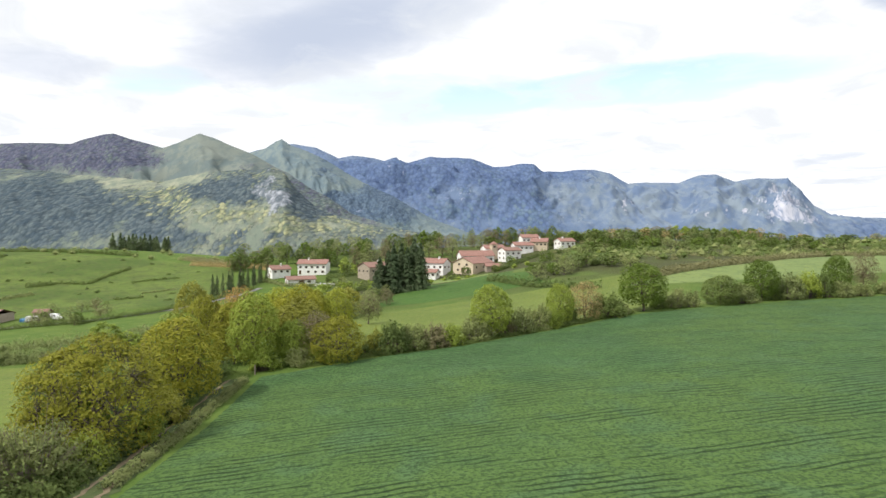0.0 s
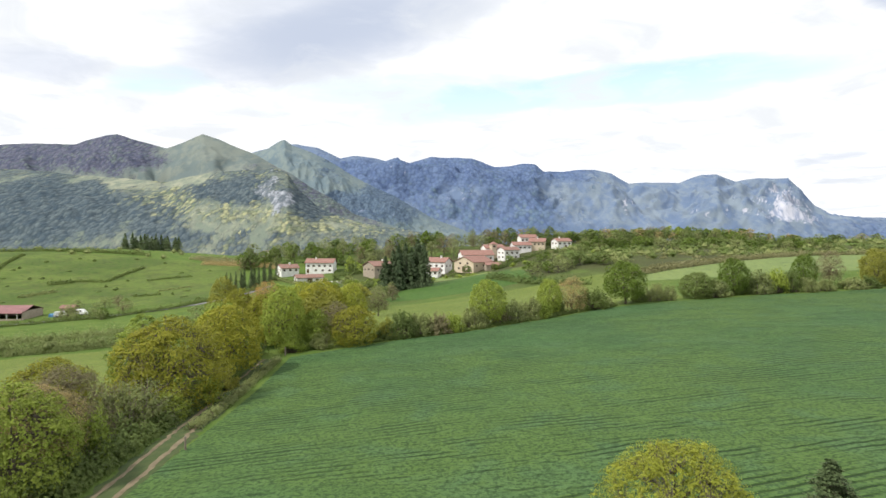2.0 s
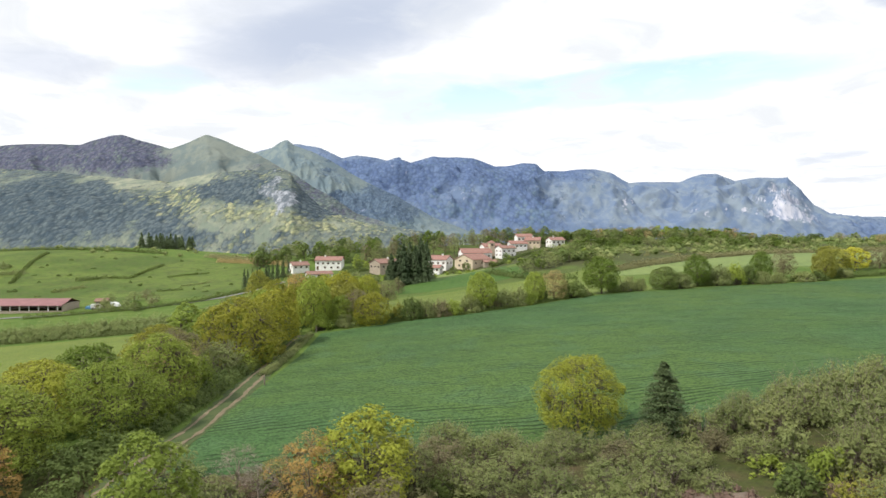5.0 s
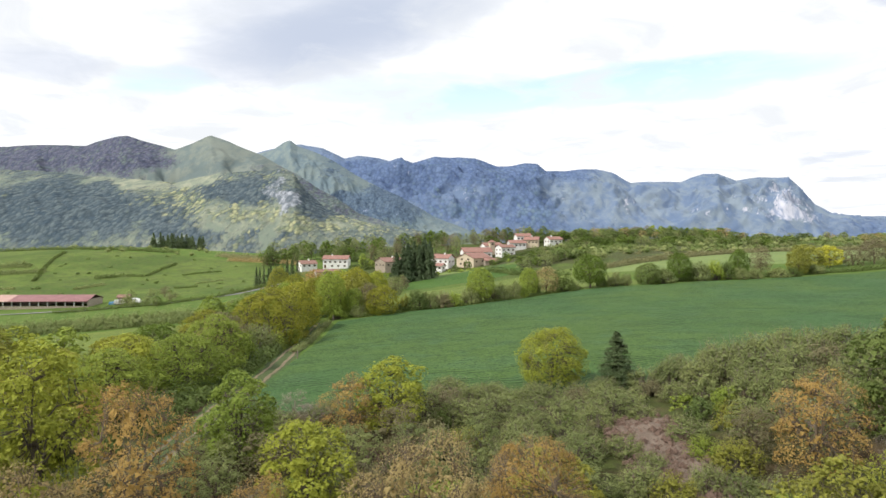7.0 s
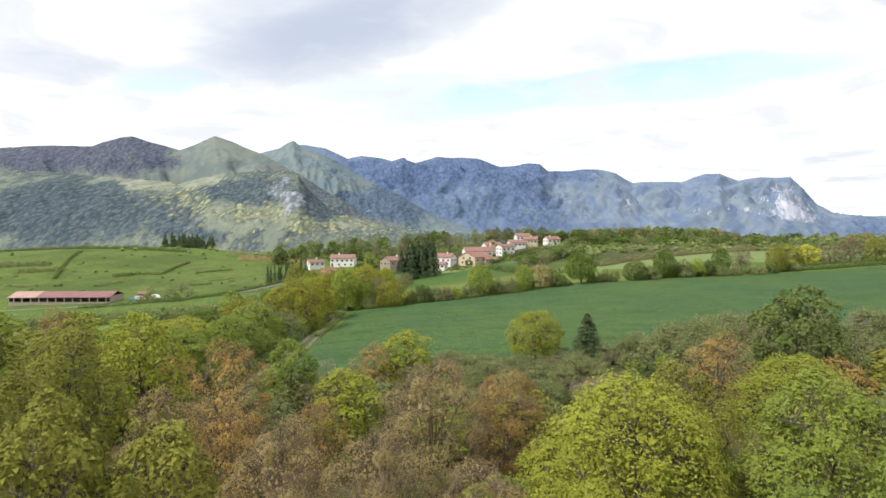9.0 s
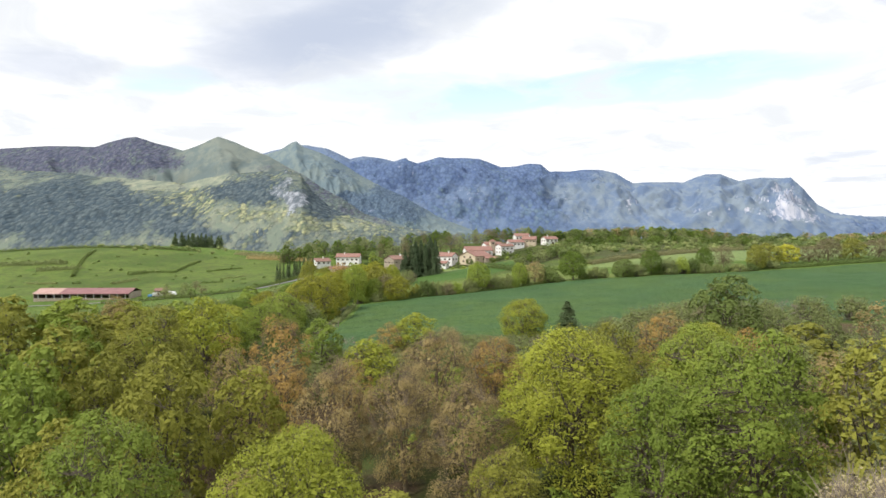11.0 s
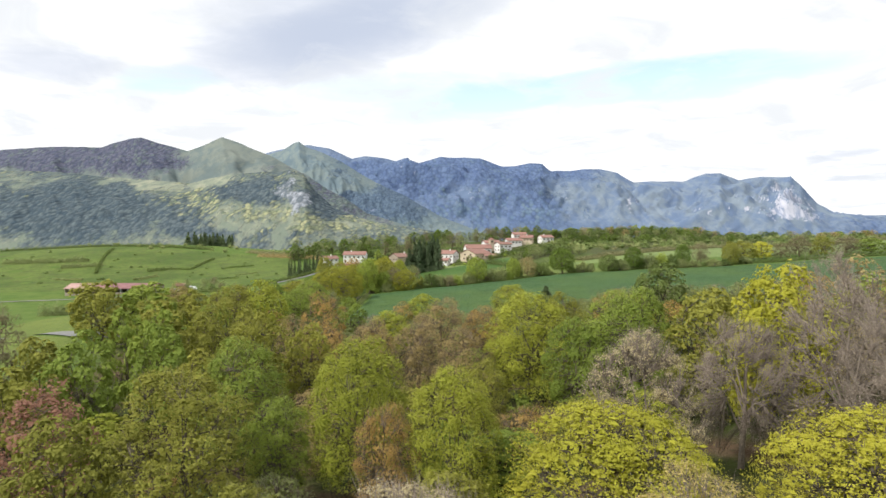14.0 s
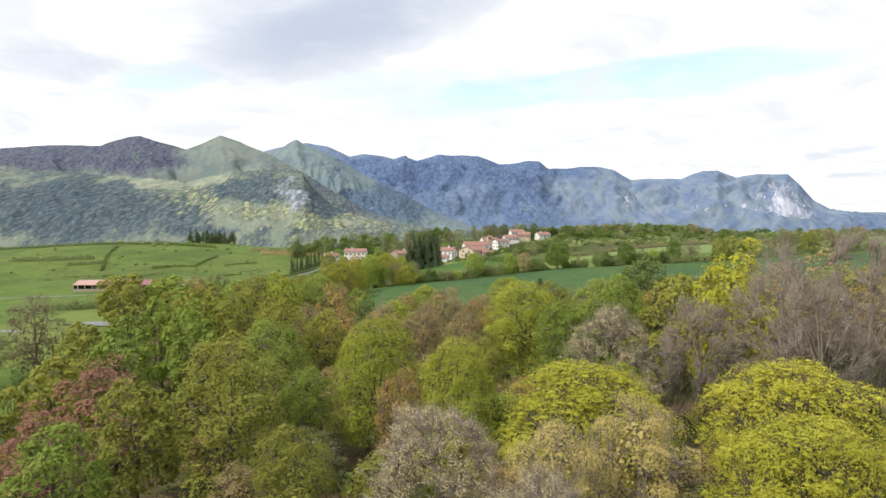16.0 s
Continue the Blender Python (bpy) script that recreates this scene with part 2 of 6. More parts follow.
# ---- lie of the land ----
NEAR_SWELLS = [
    (0, 0, 60, -1.4), (-45, 60, 45, -0.5), (60, 60, 55, 0.3), (0, 110, 45, 4.8), (90, 140, 60, 2.1), (-120, 180, 80, -3.2),
    (0, 200, 80, -3.3), (-60, 330, 80, -3.9), (80, 340, 70, 2.0), (160, 220, 70, 1.9), (190, 380, 90, 8.5), (-220, 300, 100, -6.7),
    (-250, 430, 90, 10.5), (30, 430, 80, 11.4), (0, -100, 80, -2.6),
]
FAR_SWELLS = [
    (90, -80, 70, 10.1), (-80, -60, 70, -5.2), (-300, 100, 140, -15.7), (330, 330, 140, 10.6), (330, 60, 140, 5.3), (0, 310, 40, -5.8),
    (-55, 425, 45, 5.1), (45, 250, 45, 6.1), (0, 570, 110, -10.2), (-300, 640, 150, -0.6), (210, 310, 60, -6.3), (80, -170, 60, 2.7),
    (30, 15, 30, 2.3), (-25, 15, 30, 4.0), (14, 108, 22, -1.35), (125, 157, 30, -0.9), (-76, 6, 24, 6.0), (13, 15, 9, -1.3),
]
HILLS = NEAR_SWELLS + FAR_SWELLS


def ground_z(x, y):
    """Height of the land: a gentle base that falls away behind the village, with low swells."""
    x, y = np.asarray(x, float), np.asarray(y, float)
    s = np.clip((y - 450) / 400, 0, 1)
    z = 12 - 52 * s * s * (3 - 2 * s)
    for cx, cy, r, a in HILLS:
        z = z + a * np.exp(-((x - cx) ** 2 + (y - cy) ** 2) / (2 * r * r))
    return z + 0.12 * np.sin(x * 0.21 + 1.3) * np.sin(y * 0.17)


def gz(x, y):
    return float(ground_z(x, y))


def np_mesh(name, verts, faces, mats, smooth=False, index=None):
    """A mesh from arrays; every face has the same number of corners."""
    verts, faces = np.asarray(verts, np.float32), np.asarray(faces, np.int32)
    me = bpy.data.meshes.new(name)
    me.vertices.add(len(verts))
    me.vertices.foreach_set("co", verts.ravel())
    n = faces.shape[1]
    me.loops.add(faces.size)
    me.loops.foreach_set("vertex_index", faces.ravel())
    me.polygons.add(len(faces))
    me.polygons.foreach_set("loop_start", np.arange(0, faces.size, n, dtype=np.int32))
    me.polygons.foreach_set("use_smooth", np.broadcast_to(np.asarray(smooth, bool), (len(faces),)).copy())
    for m in mats if isinstance(mats, (list, tuple)) else [mats]:
        me.materials.append(m)
    if index is not None:
        me.polygons.foreach_set("material_index", np.asarray(index, np.int32))
    me.update(calc_edges=True)
    return me


def grid_faces(nu, nv):
    i = np.arange((nu - 1) * (nv - 1))
    a = i // (nu - 1) * nu + i % (nu - 1)
    return np.stack([a, a + 1, a + nu + 1, a + nu], 1)


def graded(lo, hi, fine_lo, fine_hi, step, grow=1.12):
    out = list(np.arange(fine_lo, fine_hi + step / 2, step))
    s = step
    while out[-1] < hi:
        s *= grow
        out.append(out[-1] + s)
    s = step
    while out[0] > lo:
        s *= grow
        out.insert(0, out[0] - s)
    return np.array(out)


def build_ground():
    xs, ys = graded(-6000, 6000, -150, 150, 2.6), graded(-1500, 6000, -140, 220, 2.6)
    gx, gy = np.meshgrid(xs, ys)
    v = np.stack([gx.ravel(), gy.ravel(), ground_z(gx, gy).ravel()], 1)
    m, k, b = material("land", 0.95, 0.1)
    p = where(k)
    x, y, z = k.split(p)
    edge = k.math("MULTIPLY", k.math("SUBTRACT", k.noise(p, 0.05, 3), 0.5), 14.0)
    inwood = k.step(k.math("ADD", y, edge), 22.0, 12.0)
    inwood = k.math("MULTIPLY", inwood, k.step(k.math("ADD", x, edge), -62.0, -50.0))
    f1, f2 = k.noise(p, 0.12, 4, 0.6), k.noise(p, 1.6, 5, 0.65)
    floor_c = k.mix(k.step(f1, 0.4, 0.62), (0.060, 0.075, 0.022), (0.115, 0.078, 0.050))
    floor_c = k.mix(k.step(f2, 0.45, 0.75), floor_c, (0.045, 0.042, 0.024))
    meadow_c = k.mix(k.step(f1, 0.35, 0.65), (0.080, 0.135, 0.028), (0.115, 0.165, 0.038))
    meadow_c = k.mix(k.math("MULTIPLY", k.step(f2, 0.5, 0.8), 0.5), meadow_c, (0.055, 0.10, 0.020))
    rough = k.step(k.noise(p, 0.018, 4, 0.6), 0.36, 0.52)
    heath = k.math("MULTIPLY", k.math("MULTIPLY", rough, k.step(y, 170.0, 230.0)), k.step(x, -75.0, -35.0))
    meadow_c = k.mix(heath, meadow_c, k.mix(f2, (0.050, 0.070, 0.024), (0.088, 0.084, 0.040)))
    far = k.step(y, 480.0, 700.0)
    meadow_c = k.mix(far, meadow_c, k.mix(f1, (0.06, 0.09, 0.04), (0.09, 0.13, 0.05)))
    k.l.new(k.mix(inwood, meadow_c, floor_c), b.inputs["Base Color"])
    bump(k, b, f2, 0.8, 0.4)
    tagged(new("ground", np_mesh("ground", v, grid_faces(len(xs), len(ys)), m, True)), "rolling grass land with bare brown wood floor", "ground", kind="structure")


build_ground()


def resample(line, n):
    line = np.array(line, float)
    s = np.concatenate([[0], np.cumsum(np.hypot(*np.diff(line, axis=0).T))])
    t = np.linspace(0, s[-1], n)
    return np.stack([np.interp(t, s, line[:, 0]), np.interp(t, s, line[:, 1])], 1)


def patch(name, near, far, mat, label, lift=0.08, nu=60, nv=40, rough=0.0):
    """A field laid on the land between a near and a far edge."""
    a, b = resample(near, nu), resample(far, nu)
    t = np.linspace(0, 1, nv)[:, None, None]
    q = (a[None] * (1 - t) + b[None] * t).reshape(-1, 2)
    z = ground_z(q[:, 0], q[:, 1]) + lift
    if rough:
        z = z + rough * np.random.RandomState(5).rand(len(z))
    rim = np.ones((nv, nu), bool)
    rim[1:-1, 1:-1] = False
    z = np.where(rim.ravel(), z - lift - 0.25, z)              # the edge runs into the ground
    ob = new(name, np_mesh(name, np.column_stack([q, z]), grid_faces(nu, nv), mat, True))
    return tagged(ob, label, "field", kind="structure")


FIELD_FAR = [(-25, 86), (-18.5, 89.5), (-7, 95.5), (2, 100.5), (20, 113.5), (39, 128), (59, 136.5), (98, 147.5), (149, 161), (210, 171)]
FIELD_NEAR = [(-22.5, 8), (-10, 10), (5, 14), (20, 14), (35, 17), (60, 16), (100, 14), (160, 5), (230, 0)]
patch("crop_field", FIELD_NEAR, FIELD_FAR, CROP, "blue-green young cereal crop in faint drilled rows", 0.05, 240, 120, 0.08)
tagged(patch("clearing", [(13, -17), (15, -17.5), (18, -15.5)], [(14, 1), (16, 3), (19, 2)], LITTER, "felled clearing of pinkish brown dead bracken", 0.06, 24, 40, 0.25), category="clearing")
patch("meadow", [(-17, 92), (-4, 98), (8, 106), (24, 118), (42, 132), (60, 141)], [(-32, 190), (-12, 182), (8, 190), (26, 196), (45, 206), (64, 216)], MEADOW, "light green mown meadow behind the hedge")
patch("dark_field", [(-24, 202), (-6, 196), (14, 200), (34, 212)], [(-10, 292), (2, 290), (14, 286), (30, 272)], DARK_FIELD, "deep green grass field below the village")
patch("green_bank", [(-6, 296), (8, 292), (24, 284)], [(-8, 312), (8, 310), (22, 302)], PALE_FIELD, "yellow-green grass bank beside the farmhouse")
patch("pale_field", [(50, 186), (90, 188), (140, 196), (240, 208)], [(51, 189), (98, 224), (165, 276), (300, 320)], PALE_FIELD, "pale green sown field on the rise", 0.1)
patch("village_field", [(26, 250), (40, 246), (56, 248)], [(30, 276), (44, 284), (66, 282)], PASTURE, "bright green paddock below the houses", 0.1)
patch("valley_meadow", [(-130, 30), (-90, 40), (-62, 48), (-36, 52)], [(-140, 118), (-105, 126), (-70, 128), (-42, 120)], MEADOW, "bright green valley meadow", 0.1)
patch("glade", [(-92, -14), (-72, -18), (-58, -14)], [(-92, 24), (-78, 11), (-66, 3)], MEADOW, "small bright green paddock at the edge of the wood", 0.08, 30, 30)
patch("hill_pasture", [(-330, 215), (-230, 235), (-150, 240), (-92, 262)], [(-420, 430), (-290, 425), (-190, 405), (-118, 385)], PASTURE, "green hillside pasture crossed by hedges", 0.1, 90, 70)


def ribbon(name, line, width, mat, label, lift=0.2, n=80, wob=0.0):
    c = resample(line, n)
    t = np.gradient(c, axis=0)
    t /= np.linalg.norm(t, axis=1)[:, None]
    nrm = np.stack([-t[:, 1], t[:, 0]], 1)
    r = np.random.RandomState(3)
    rows = []
    for s in (-0.5, -0.25, 0, 0.25, 0.5):
        e = c + nrm * (s * width + wob * (r.rand(n, 1) - 0.5) * abs(s) * 2)
        rows.append(np.column_stack([e, ground_z(e[:, 0], e[:, 1]) + lift - 0.06 * abs(s)]))
    ob = new(name, np_mesh(name, np.concatenate(rows), grid_faces(n, 5)[:, ::-1], mat, True))
    return tagged(ob, label, "track", kind="structure")


TRACK = [(-25.5, -8), (-24.2, 8), (-23.4, 20), (-24.2, 36), (-25.6, 50), (-27.0, 66), (-27.6, 86)]
ribbon("track", TRACK, 3.4, VERGE, "worn grass verge under the farm track", 0.05, 120, 0.8)
ribbon("track", [(x - 0.9, y) for x, y in TRACK], 0.38, DIRT, "bare brown wheel rut of the farm track", 0.085, 120, 0.35)
ribbon("track", [(x + 0.8, y) for x, y in TRACK], 0.46, DIRT, "bare brown wheel rut of the farm track", 0.085, 120, 0.4)
ribbon("road", [(-230, 196), (-165, 206), (-135, 216), (-116, 228), (-100, 248), (-92, 275), (-86, 305)], 2.8, ASPHALT, "narrow pale asphalt lane", 0.25)
ribbon("road", [(-124, 52), (-104, 42), (-90, 28), (-79, 15.5), (-69, 8), (-58, 5)], 4.2, ASPHALT, "narrow grey asphalt lane beside the wood", 0.2)

# ---- mountains ----


def lattice(x, y, seed):
    """Smooth value noise on a unit lattice, 0 to 1, for whole arrays."""
    xi, yi = np.floor(x).astype(np.int64), np.floor(y).astype(np.int64)
    fx, fy = x - xi, y - yi
    fx, fy = fx * fx * (3 - 2 * fx), fy * fy * (3 - 2 * fy)

    def h(i, j):
        n = (i * 374761393 + j * 668265263 + seed * 974634777) & 0xFFFFFFFF
        n = ((n ^ (n >> 13)) * 1274126177) & 0xFFFFFFFF
        return ((n ^ (n >> 16)) & 0xFFFF) / 65535.0
    return (h(xi, yi) * (1 - fx) + h(xi + 1, yi) * fx) * (1 - fy) + (h(xi, yi + 1) * (1 - fx) + h(xi + 1, yi + 1) * fx) * fy


def fractal(x, y, seed, octaves=5, ridge=False):
    """Summed noise about 0; with ridge, sharp spurs."""
    total, amp = 0.0, 0.5
    for i in range(octaves):
        n = lattice(x * 2.03 ** i, y * 2.03 ** i, seed + i * 17)
        total = total + amp * ((1 - np.abs(2 * n - 1)) * 1.6 - 0.8 if ridge else n * 2 - 1)
        amp *= 0.52
    return total


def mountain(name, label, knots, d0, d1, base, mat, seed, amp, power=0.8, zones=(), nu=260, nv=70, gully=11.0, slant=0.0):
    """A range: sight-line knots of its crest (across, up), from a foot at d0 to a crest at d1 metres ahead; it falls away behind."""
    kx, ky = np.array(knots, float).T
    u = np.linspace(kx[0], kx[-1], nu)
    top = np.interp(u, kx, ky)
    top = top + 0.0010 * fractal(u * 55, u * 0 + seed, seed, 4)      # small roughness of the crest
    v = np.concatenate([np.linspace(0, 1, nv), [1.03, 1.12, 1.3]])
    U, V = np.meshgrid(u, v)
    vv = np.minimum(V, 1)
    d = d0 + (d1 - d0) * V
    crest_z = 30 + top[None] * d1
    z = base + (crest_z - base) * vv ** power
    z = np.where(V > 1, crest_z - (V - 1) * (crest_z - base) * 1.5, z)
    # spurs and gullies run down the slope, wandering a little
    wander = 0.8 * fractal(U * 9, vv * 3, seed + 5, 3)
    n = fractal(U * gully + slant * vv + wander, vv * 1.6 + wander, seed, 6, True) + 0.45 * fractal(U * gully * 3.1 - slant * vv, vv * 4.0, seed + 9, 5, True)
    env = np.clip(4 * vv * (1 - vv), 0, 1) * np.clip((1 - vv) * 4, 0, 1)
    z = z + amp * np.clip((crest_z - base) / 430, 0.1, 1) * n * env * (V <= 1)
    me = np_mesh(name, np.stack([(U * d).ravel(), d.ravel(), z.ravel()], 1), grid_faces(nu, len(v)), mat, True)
    elev = (z - 30) / d
    uw = U + 0.030 * fractal(U * 22, elev * 60, seed + 31, 5)
    ew = elev + 0.012 * fractal(U * 26, elev * 70, seed + 47, 5)
    cover = {"rock": np.zeros(z.shape), "wood": np.zeros(z.shape), "leaf": np.zeros(z.shape)}
    for kind, cu, ce, su, se, a in zones:
        cover[kind] += a * np.exp(-((uw - cu) / su) ** 2 - ((ew - ce) / se) ** 2)
    for nm, arr in cover.items():
        at = me.attributes.new(nm, "FLOAT", "POINT")
        at.data.foreach_set("value", arr.ravel().astype(np.float32))
    return tagged(new(name, me), label, "mountain", kind="structure")


def alp(name, turf, wood, leaf, rock, scale, wood_bias, leaf_bias, crown_size=0.11):
    """Mountain side: turf, leafless and fresh woods in single crowns, pale limestone where steep; each cover is a pair
    of colours, with the distance haze mixed into them.
    """
    m, k, b = material(name, 0.95, 0.08)
    p = k.mapped(where(k), (1.0, 0.24, 1.0))                 # pattern stretched in depth to fit the camera's view, so crowns don't look flattened

    def attr(n):
        q = k.n.new("ShaderNodeAttribute")
        q.attribute_name = n
        return q.outputs["Fac"]
    nz = k.split(k.n.new("ShaderNodeNewGeometry").outputs["True Normal"])[2]
    broad = k.noise(p, 0.0030 * scale, 6, 0.62, 0.4)
    mid = k.noise(p, 0.012 * scale, 6, 0.65, 0.3)
    fine = k.noise(p, 0.017 * scale, 6, 0.68)
    vor = k.n.new("ShaderNodeTexVoronoi")
    wob = k.n.new("ShaderNodeVectorMath")
    wob.operation = "MULTIPLY_ADD"
    k.l.new(k.noise(p, 0.08, 3, 0.6, 0.0, True), wob.inputs[0])
    wob.inputs[1].default_value = (5, 5, 5)
    k.l.new(p, wob.inputs[2])
    k.l.new(wob.outputs[0], vor.inputs["Vector"])
    vor.inputs["Scale"].default_value = crown_size
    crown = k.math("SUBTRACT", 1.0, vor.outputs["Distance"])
    r1, r2, r3 = k.split(vor.outputs["Color"])
    g = k.mix(k.step(mid, 0.38, 0.62), turf[0], turf[1])
    bare = k.mix(r1, wood[0], wood[1])
    fresh = k.mix(r2, leaf[0], leaf[1])
    lf = k.math("ADD", k.math("MULTIPLY", k.math("SUBTRACT", mid, 0.5), 2.2), k.math("MULTIPLY", k.math("SUBTRACT", r3, 0.5), 0.7))
    lf = k.math("ADD", k.math("ADD", lf, leaf_bias), attr("leaf"))
    # on the front slope this mix also paints cloud shade and sun patches
    wd = k.mix(k.step(lf, 0.10, 0.90), bare, fresh)
    # shade between the crowns is painted: gaps take a darker wood colour
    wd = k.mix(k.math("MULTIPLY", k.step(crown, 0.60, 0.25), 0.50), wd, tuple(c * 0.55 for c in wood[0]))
    f = k.math("ADD", k.math("MULTIPLY", k.math("SUBTRACT", broad, 0.5), 2.4), k.math("MULTIPLY", k.math("SUBTRACT", mid, 0.5), 2.4))
    f = k.math("ADD", f, k.math("MULTIPLY", k.math("SUBTRACT", r1, 0.5), 0.35))
    f = k.math("ADD", k.math("ADD", f, wood_bias), attr("wood"))
    wooded = k.step(f, 0.20, 0.80)
    col = k.mix(wooded, g, wd)
    steep = k.step(nz, 0.70, 0.45)
    rk = k.math("ADD", k.math("MULTIPLY", steep, 0.30), attr("rock"))
    rk = k.math("ADD", rk, k.math("MULTIPLY", k.math("SUBTRACT", fine, 0.5), 2.0))
    streak = k.noise(k.mapped(p, (0.03 * scale, 0.03 * scale, 0.008 * scale)), 1.0, 5, 0.7)
    rc = k.mix(k.step(streak, 0.41, 0.60), rock[0], rock[1])
    col = k.mix(k.step(rk, 0.55, 0.80), col, rc)
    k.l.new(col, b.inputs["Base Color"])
    h = k.math("ADD", k.math("MULTIPLY", k.math("MULTIPLY", crown, wooded), 0.8), k.math("MULTIPLY", fine, 0.7))
    bump(k, b, h, 0.55, 7.0)
    return m


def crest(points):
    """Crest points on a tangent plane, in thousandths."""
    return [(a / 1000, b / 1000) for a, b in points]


# front slope and twin tops: greyed, bluish colours carry painted haze
HAZED_FRONT = alp("front_woods_hazed", ((0.165, 0.198, 0.158), (0.290, 0.302, 0.225)), ((0.050, 0.074, 0.096), (0.108, 0.136, 0.146)), ((0.125, 0.160, 0.108), (0.350, 0.352, 0.195)), ((0.120, 0.142, 0.165), (0.330, 0.350, 0.385)), 2.6, 0.62, 0.22, 0.115)
HAZED_PEAK = alp("peak_turf_hazed", ((0.132, 0.166, 0.165), (0.190, 0.215, 0.190)), ((0.070, 0.080, 0.128), (0.118, 0.122, 0.165)), ((0.100, 0.138, 0.135), (0.160, 0.190, 0.165)), ((0.198, 0.230, 0.300), (0.330, 0.370, 0.450)), 1.8, -0.10, 0.15)
# haze is painted in: pyramid and range colours made bluer for their distance
HAZED_PYR = alp("pyramid_turf_hazed", ((0.128, 0.174, 0.200), (0.184, 0.226, 0.222)), ((0.074, 0.112, 0.172), (0.110, 0.154, 0.204)), ((0.098, 0.142, 0.155), (0.155, 0.195, 0.170)), ((0.180, 0.220, 0.310), (0.290, 0.345, 0.455)), 1.7, 0.15, 0.0)
HAZED_RANGE = alp("far_range_hazed", ((0.126, 0.176, 0.272), (0.194, 0.240, 0.292)), ((0.084, 0.126, 0.240), (0.118, 0.168, 0.280)), ((0.092, 0.146, 0.220), (0.134, 0.186, 0.232)), ((0.240, 0.280, 0.380), (0.480, 0.490, 0.560)), 1.0, 0.35, 0.05, 0.06)
mountain("mountain", "long limestone range with crags and dark woods, painted haze blue-grey", crest([(-352, 98), (-308, 120), (-273, 130), (-230, 137), (-195, 131), (-160, 115), (-138, 119), (-108, 116), (-91, 111), (-76, 115), (-54, 107), (-21, 117), (42, 115), (77, 102), (101, 103), (120, 107), (140, 106), (153, 94), (188, 95), (205, 97), (231, 97), (258, 91), (284, 76), (327, 78), (362, 77), (397, 90), (419, 90), (449, 79), (475, 84), (529, 84), (547, 69), (571, 42), (597, 29), (623, 25), (682, 23), (884, 18)]), 2900, 3900, -60, HAZED_RANGE, 4, 165, 0.85,
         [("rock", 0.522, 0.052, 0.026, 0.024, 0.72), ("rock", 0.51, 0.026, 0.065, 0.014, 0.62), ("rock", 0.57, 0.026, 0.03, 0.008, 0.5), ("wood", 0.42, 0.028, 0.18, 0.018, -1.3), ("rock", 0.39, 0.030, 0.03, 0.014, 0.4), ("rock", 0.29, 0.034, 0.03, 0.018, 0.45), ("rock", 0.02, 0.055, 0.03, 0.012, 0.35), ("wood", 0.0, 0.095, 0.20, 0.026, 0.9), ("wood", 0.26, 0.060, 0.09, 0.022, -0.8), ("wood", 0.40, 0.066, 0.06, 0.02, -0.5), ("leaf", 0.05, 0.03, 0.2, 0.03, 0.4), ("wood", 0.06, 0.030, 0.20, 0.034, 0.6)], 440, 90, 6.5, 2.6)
mountain("mountain", "grassy pointed peak behind the wooded slopes, tinted with painted haze", crest([(-334, 98), (-299, 123), (-273, 130), (-256, 141), (-247, 144), (-235, 135), (-208, 126), (-178, 111), (-125, 79), (-73, 55), (-21, 24), (66, -10)]), 2100, 2800, -60, HAZED_PYR, 9, 60, 0.8,
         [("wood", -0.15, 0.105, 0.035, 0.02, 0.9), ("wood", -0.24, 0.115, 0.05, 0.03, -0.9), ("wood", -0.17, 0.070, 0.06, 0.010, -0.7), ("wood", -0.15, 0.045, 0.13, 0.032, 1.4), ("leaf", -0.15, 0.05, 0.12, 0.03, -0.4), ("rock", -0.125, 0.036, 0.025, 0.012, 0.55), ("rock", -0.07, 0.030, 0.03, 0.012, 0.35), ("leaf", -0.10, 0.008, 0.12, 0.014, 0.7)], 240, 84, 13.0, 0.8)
mountain("mountain", "twin mountain tops of turf and leafless woods, greyed by painted haze", crest([(-987, 98), (-856, 120), (-769, 131), (-682, 137), (-630, 139), (-569, 137), (-552, 144), (-521, 151), (-505, 153), (-478, 144), (-430, 131), (-404, 140), (-373, 153), (-347, 144), (-317, 131), (-291, 121), (-262, 104), (-238, 92), (-206, 70), (-176, 55), (-140, 30), (-100, 17), (-21, -8)]), 1750, 2250, -60, HAZED_PEAK, 2, 52, 0.8,
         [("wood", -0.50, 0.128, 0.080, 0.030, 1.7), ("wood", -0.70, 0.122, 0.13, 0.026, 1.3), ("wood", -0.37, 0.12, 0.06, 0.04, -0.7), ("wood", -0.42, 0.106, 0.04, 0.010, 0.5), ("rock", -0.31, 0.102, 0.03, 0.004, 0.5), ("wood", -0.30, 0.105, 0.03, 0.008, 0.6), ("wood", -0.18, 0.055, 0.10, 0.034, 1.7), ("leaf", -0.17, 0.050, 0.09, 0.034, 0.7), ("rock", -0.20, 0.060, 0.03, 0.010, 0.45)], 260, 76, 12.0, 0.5)
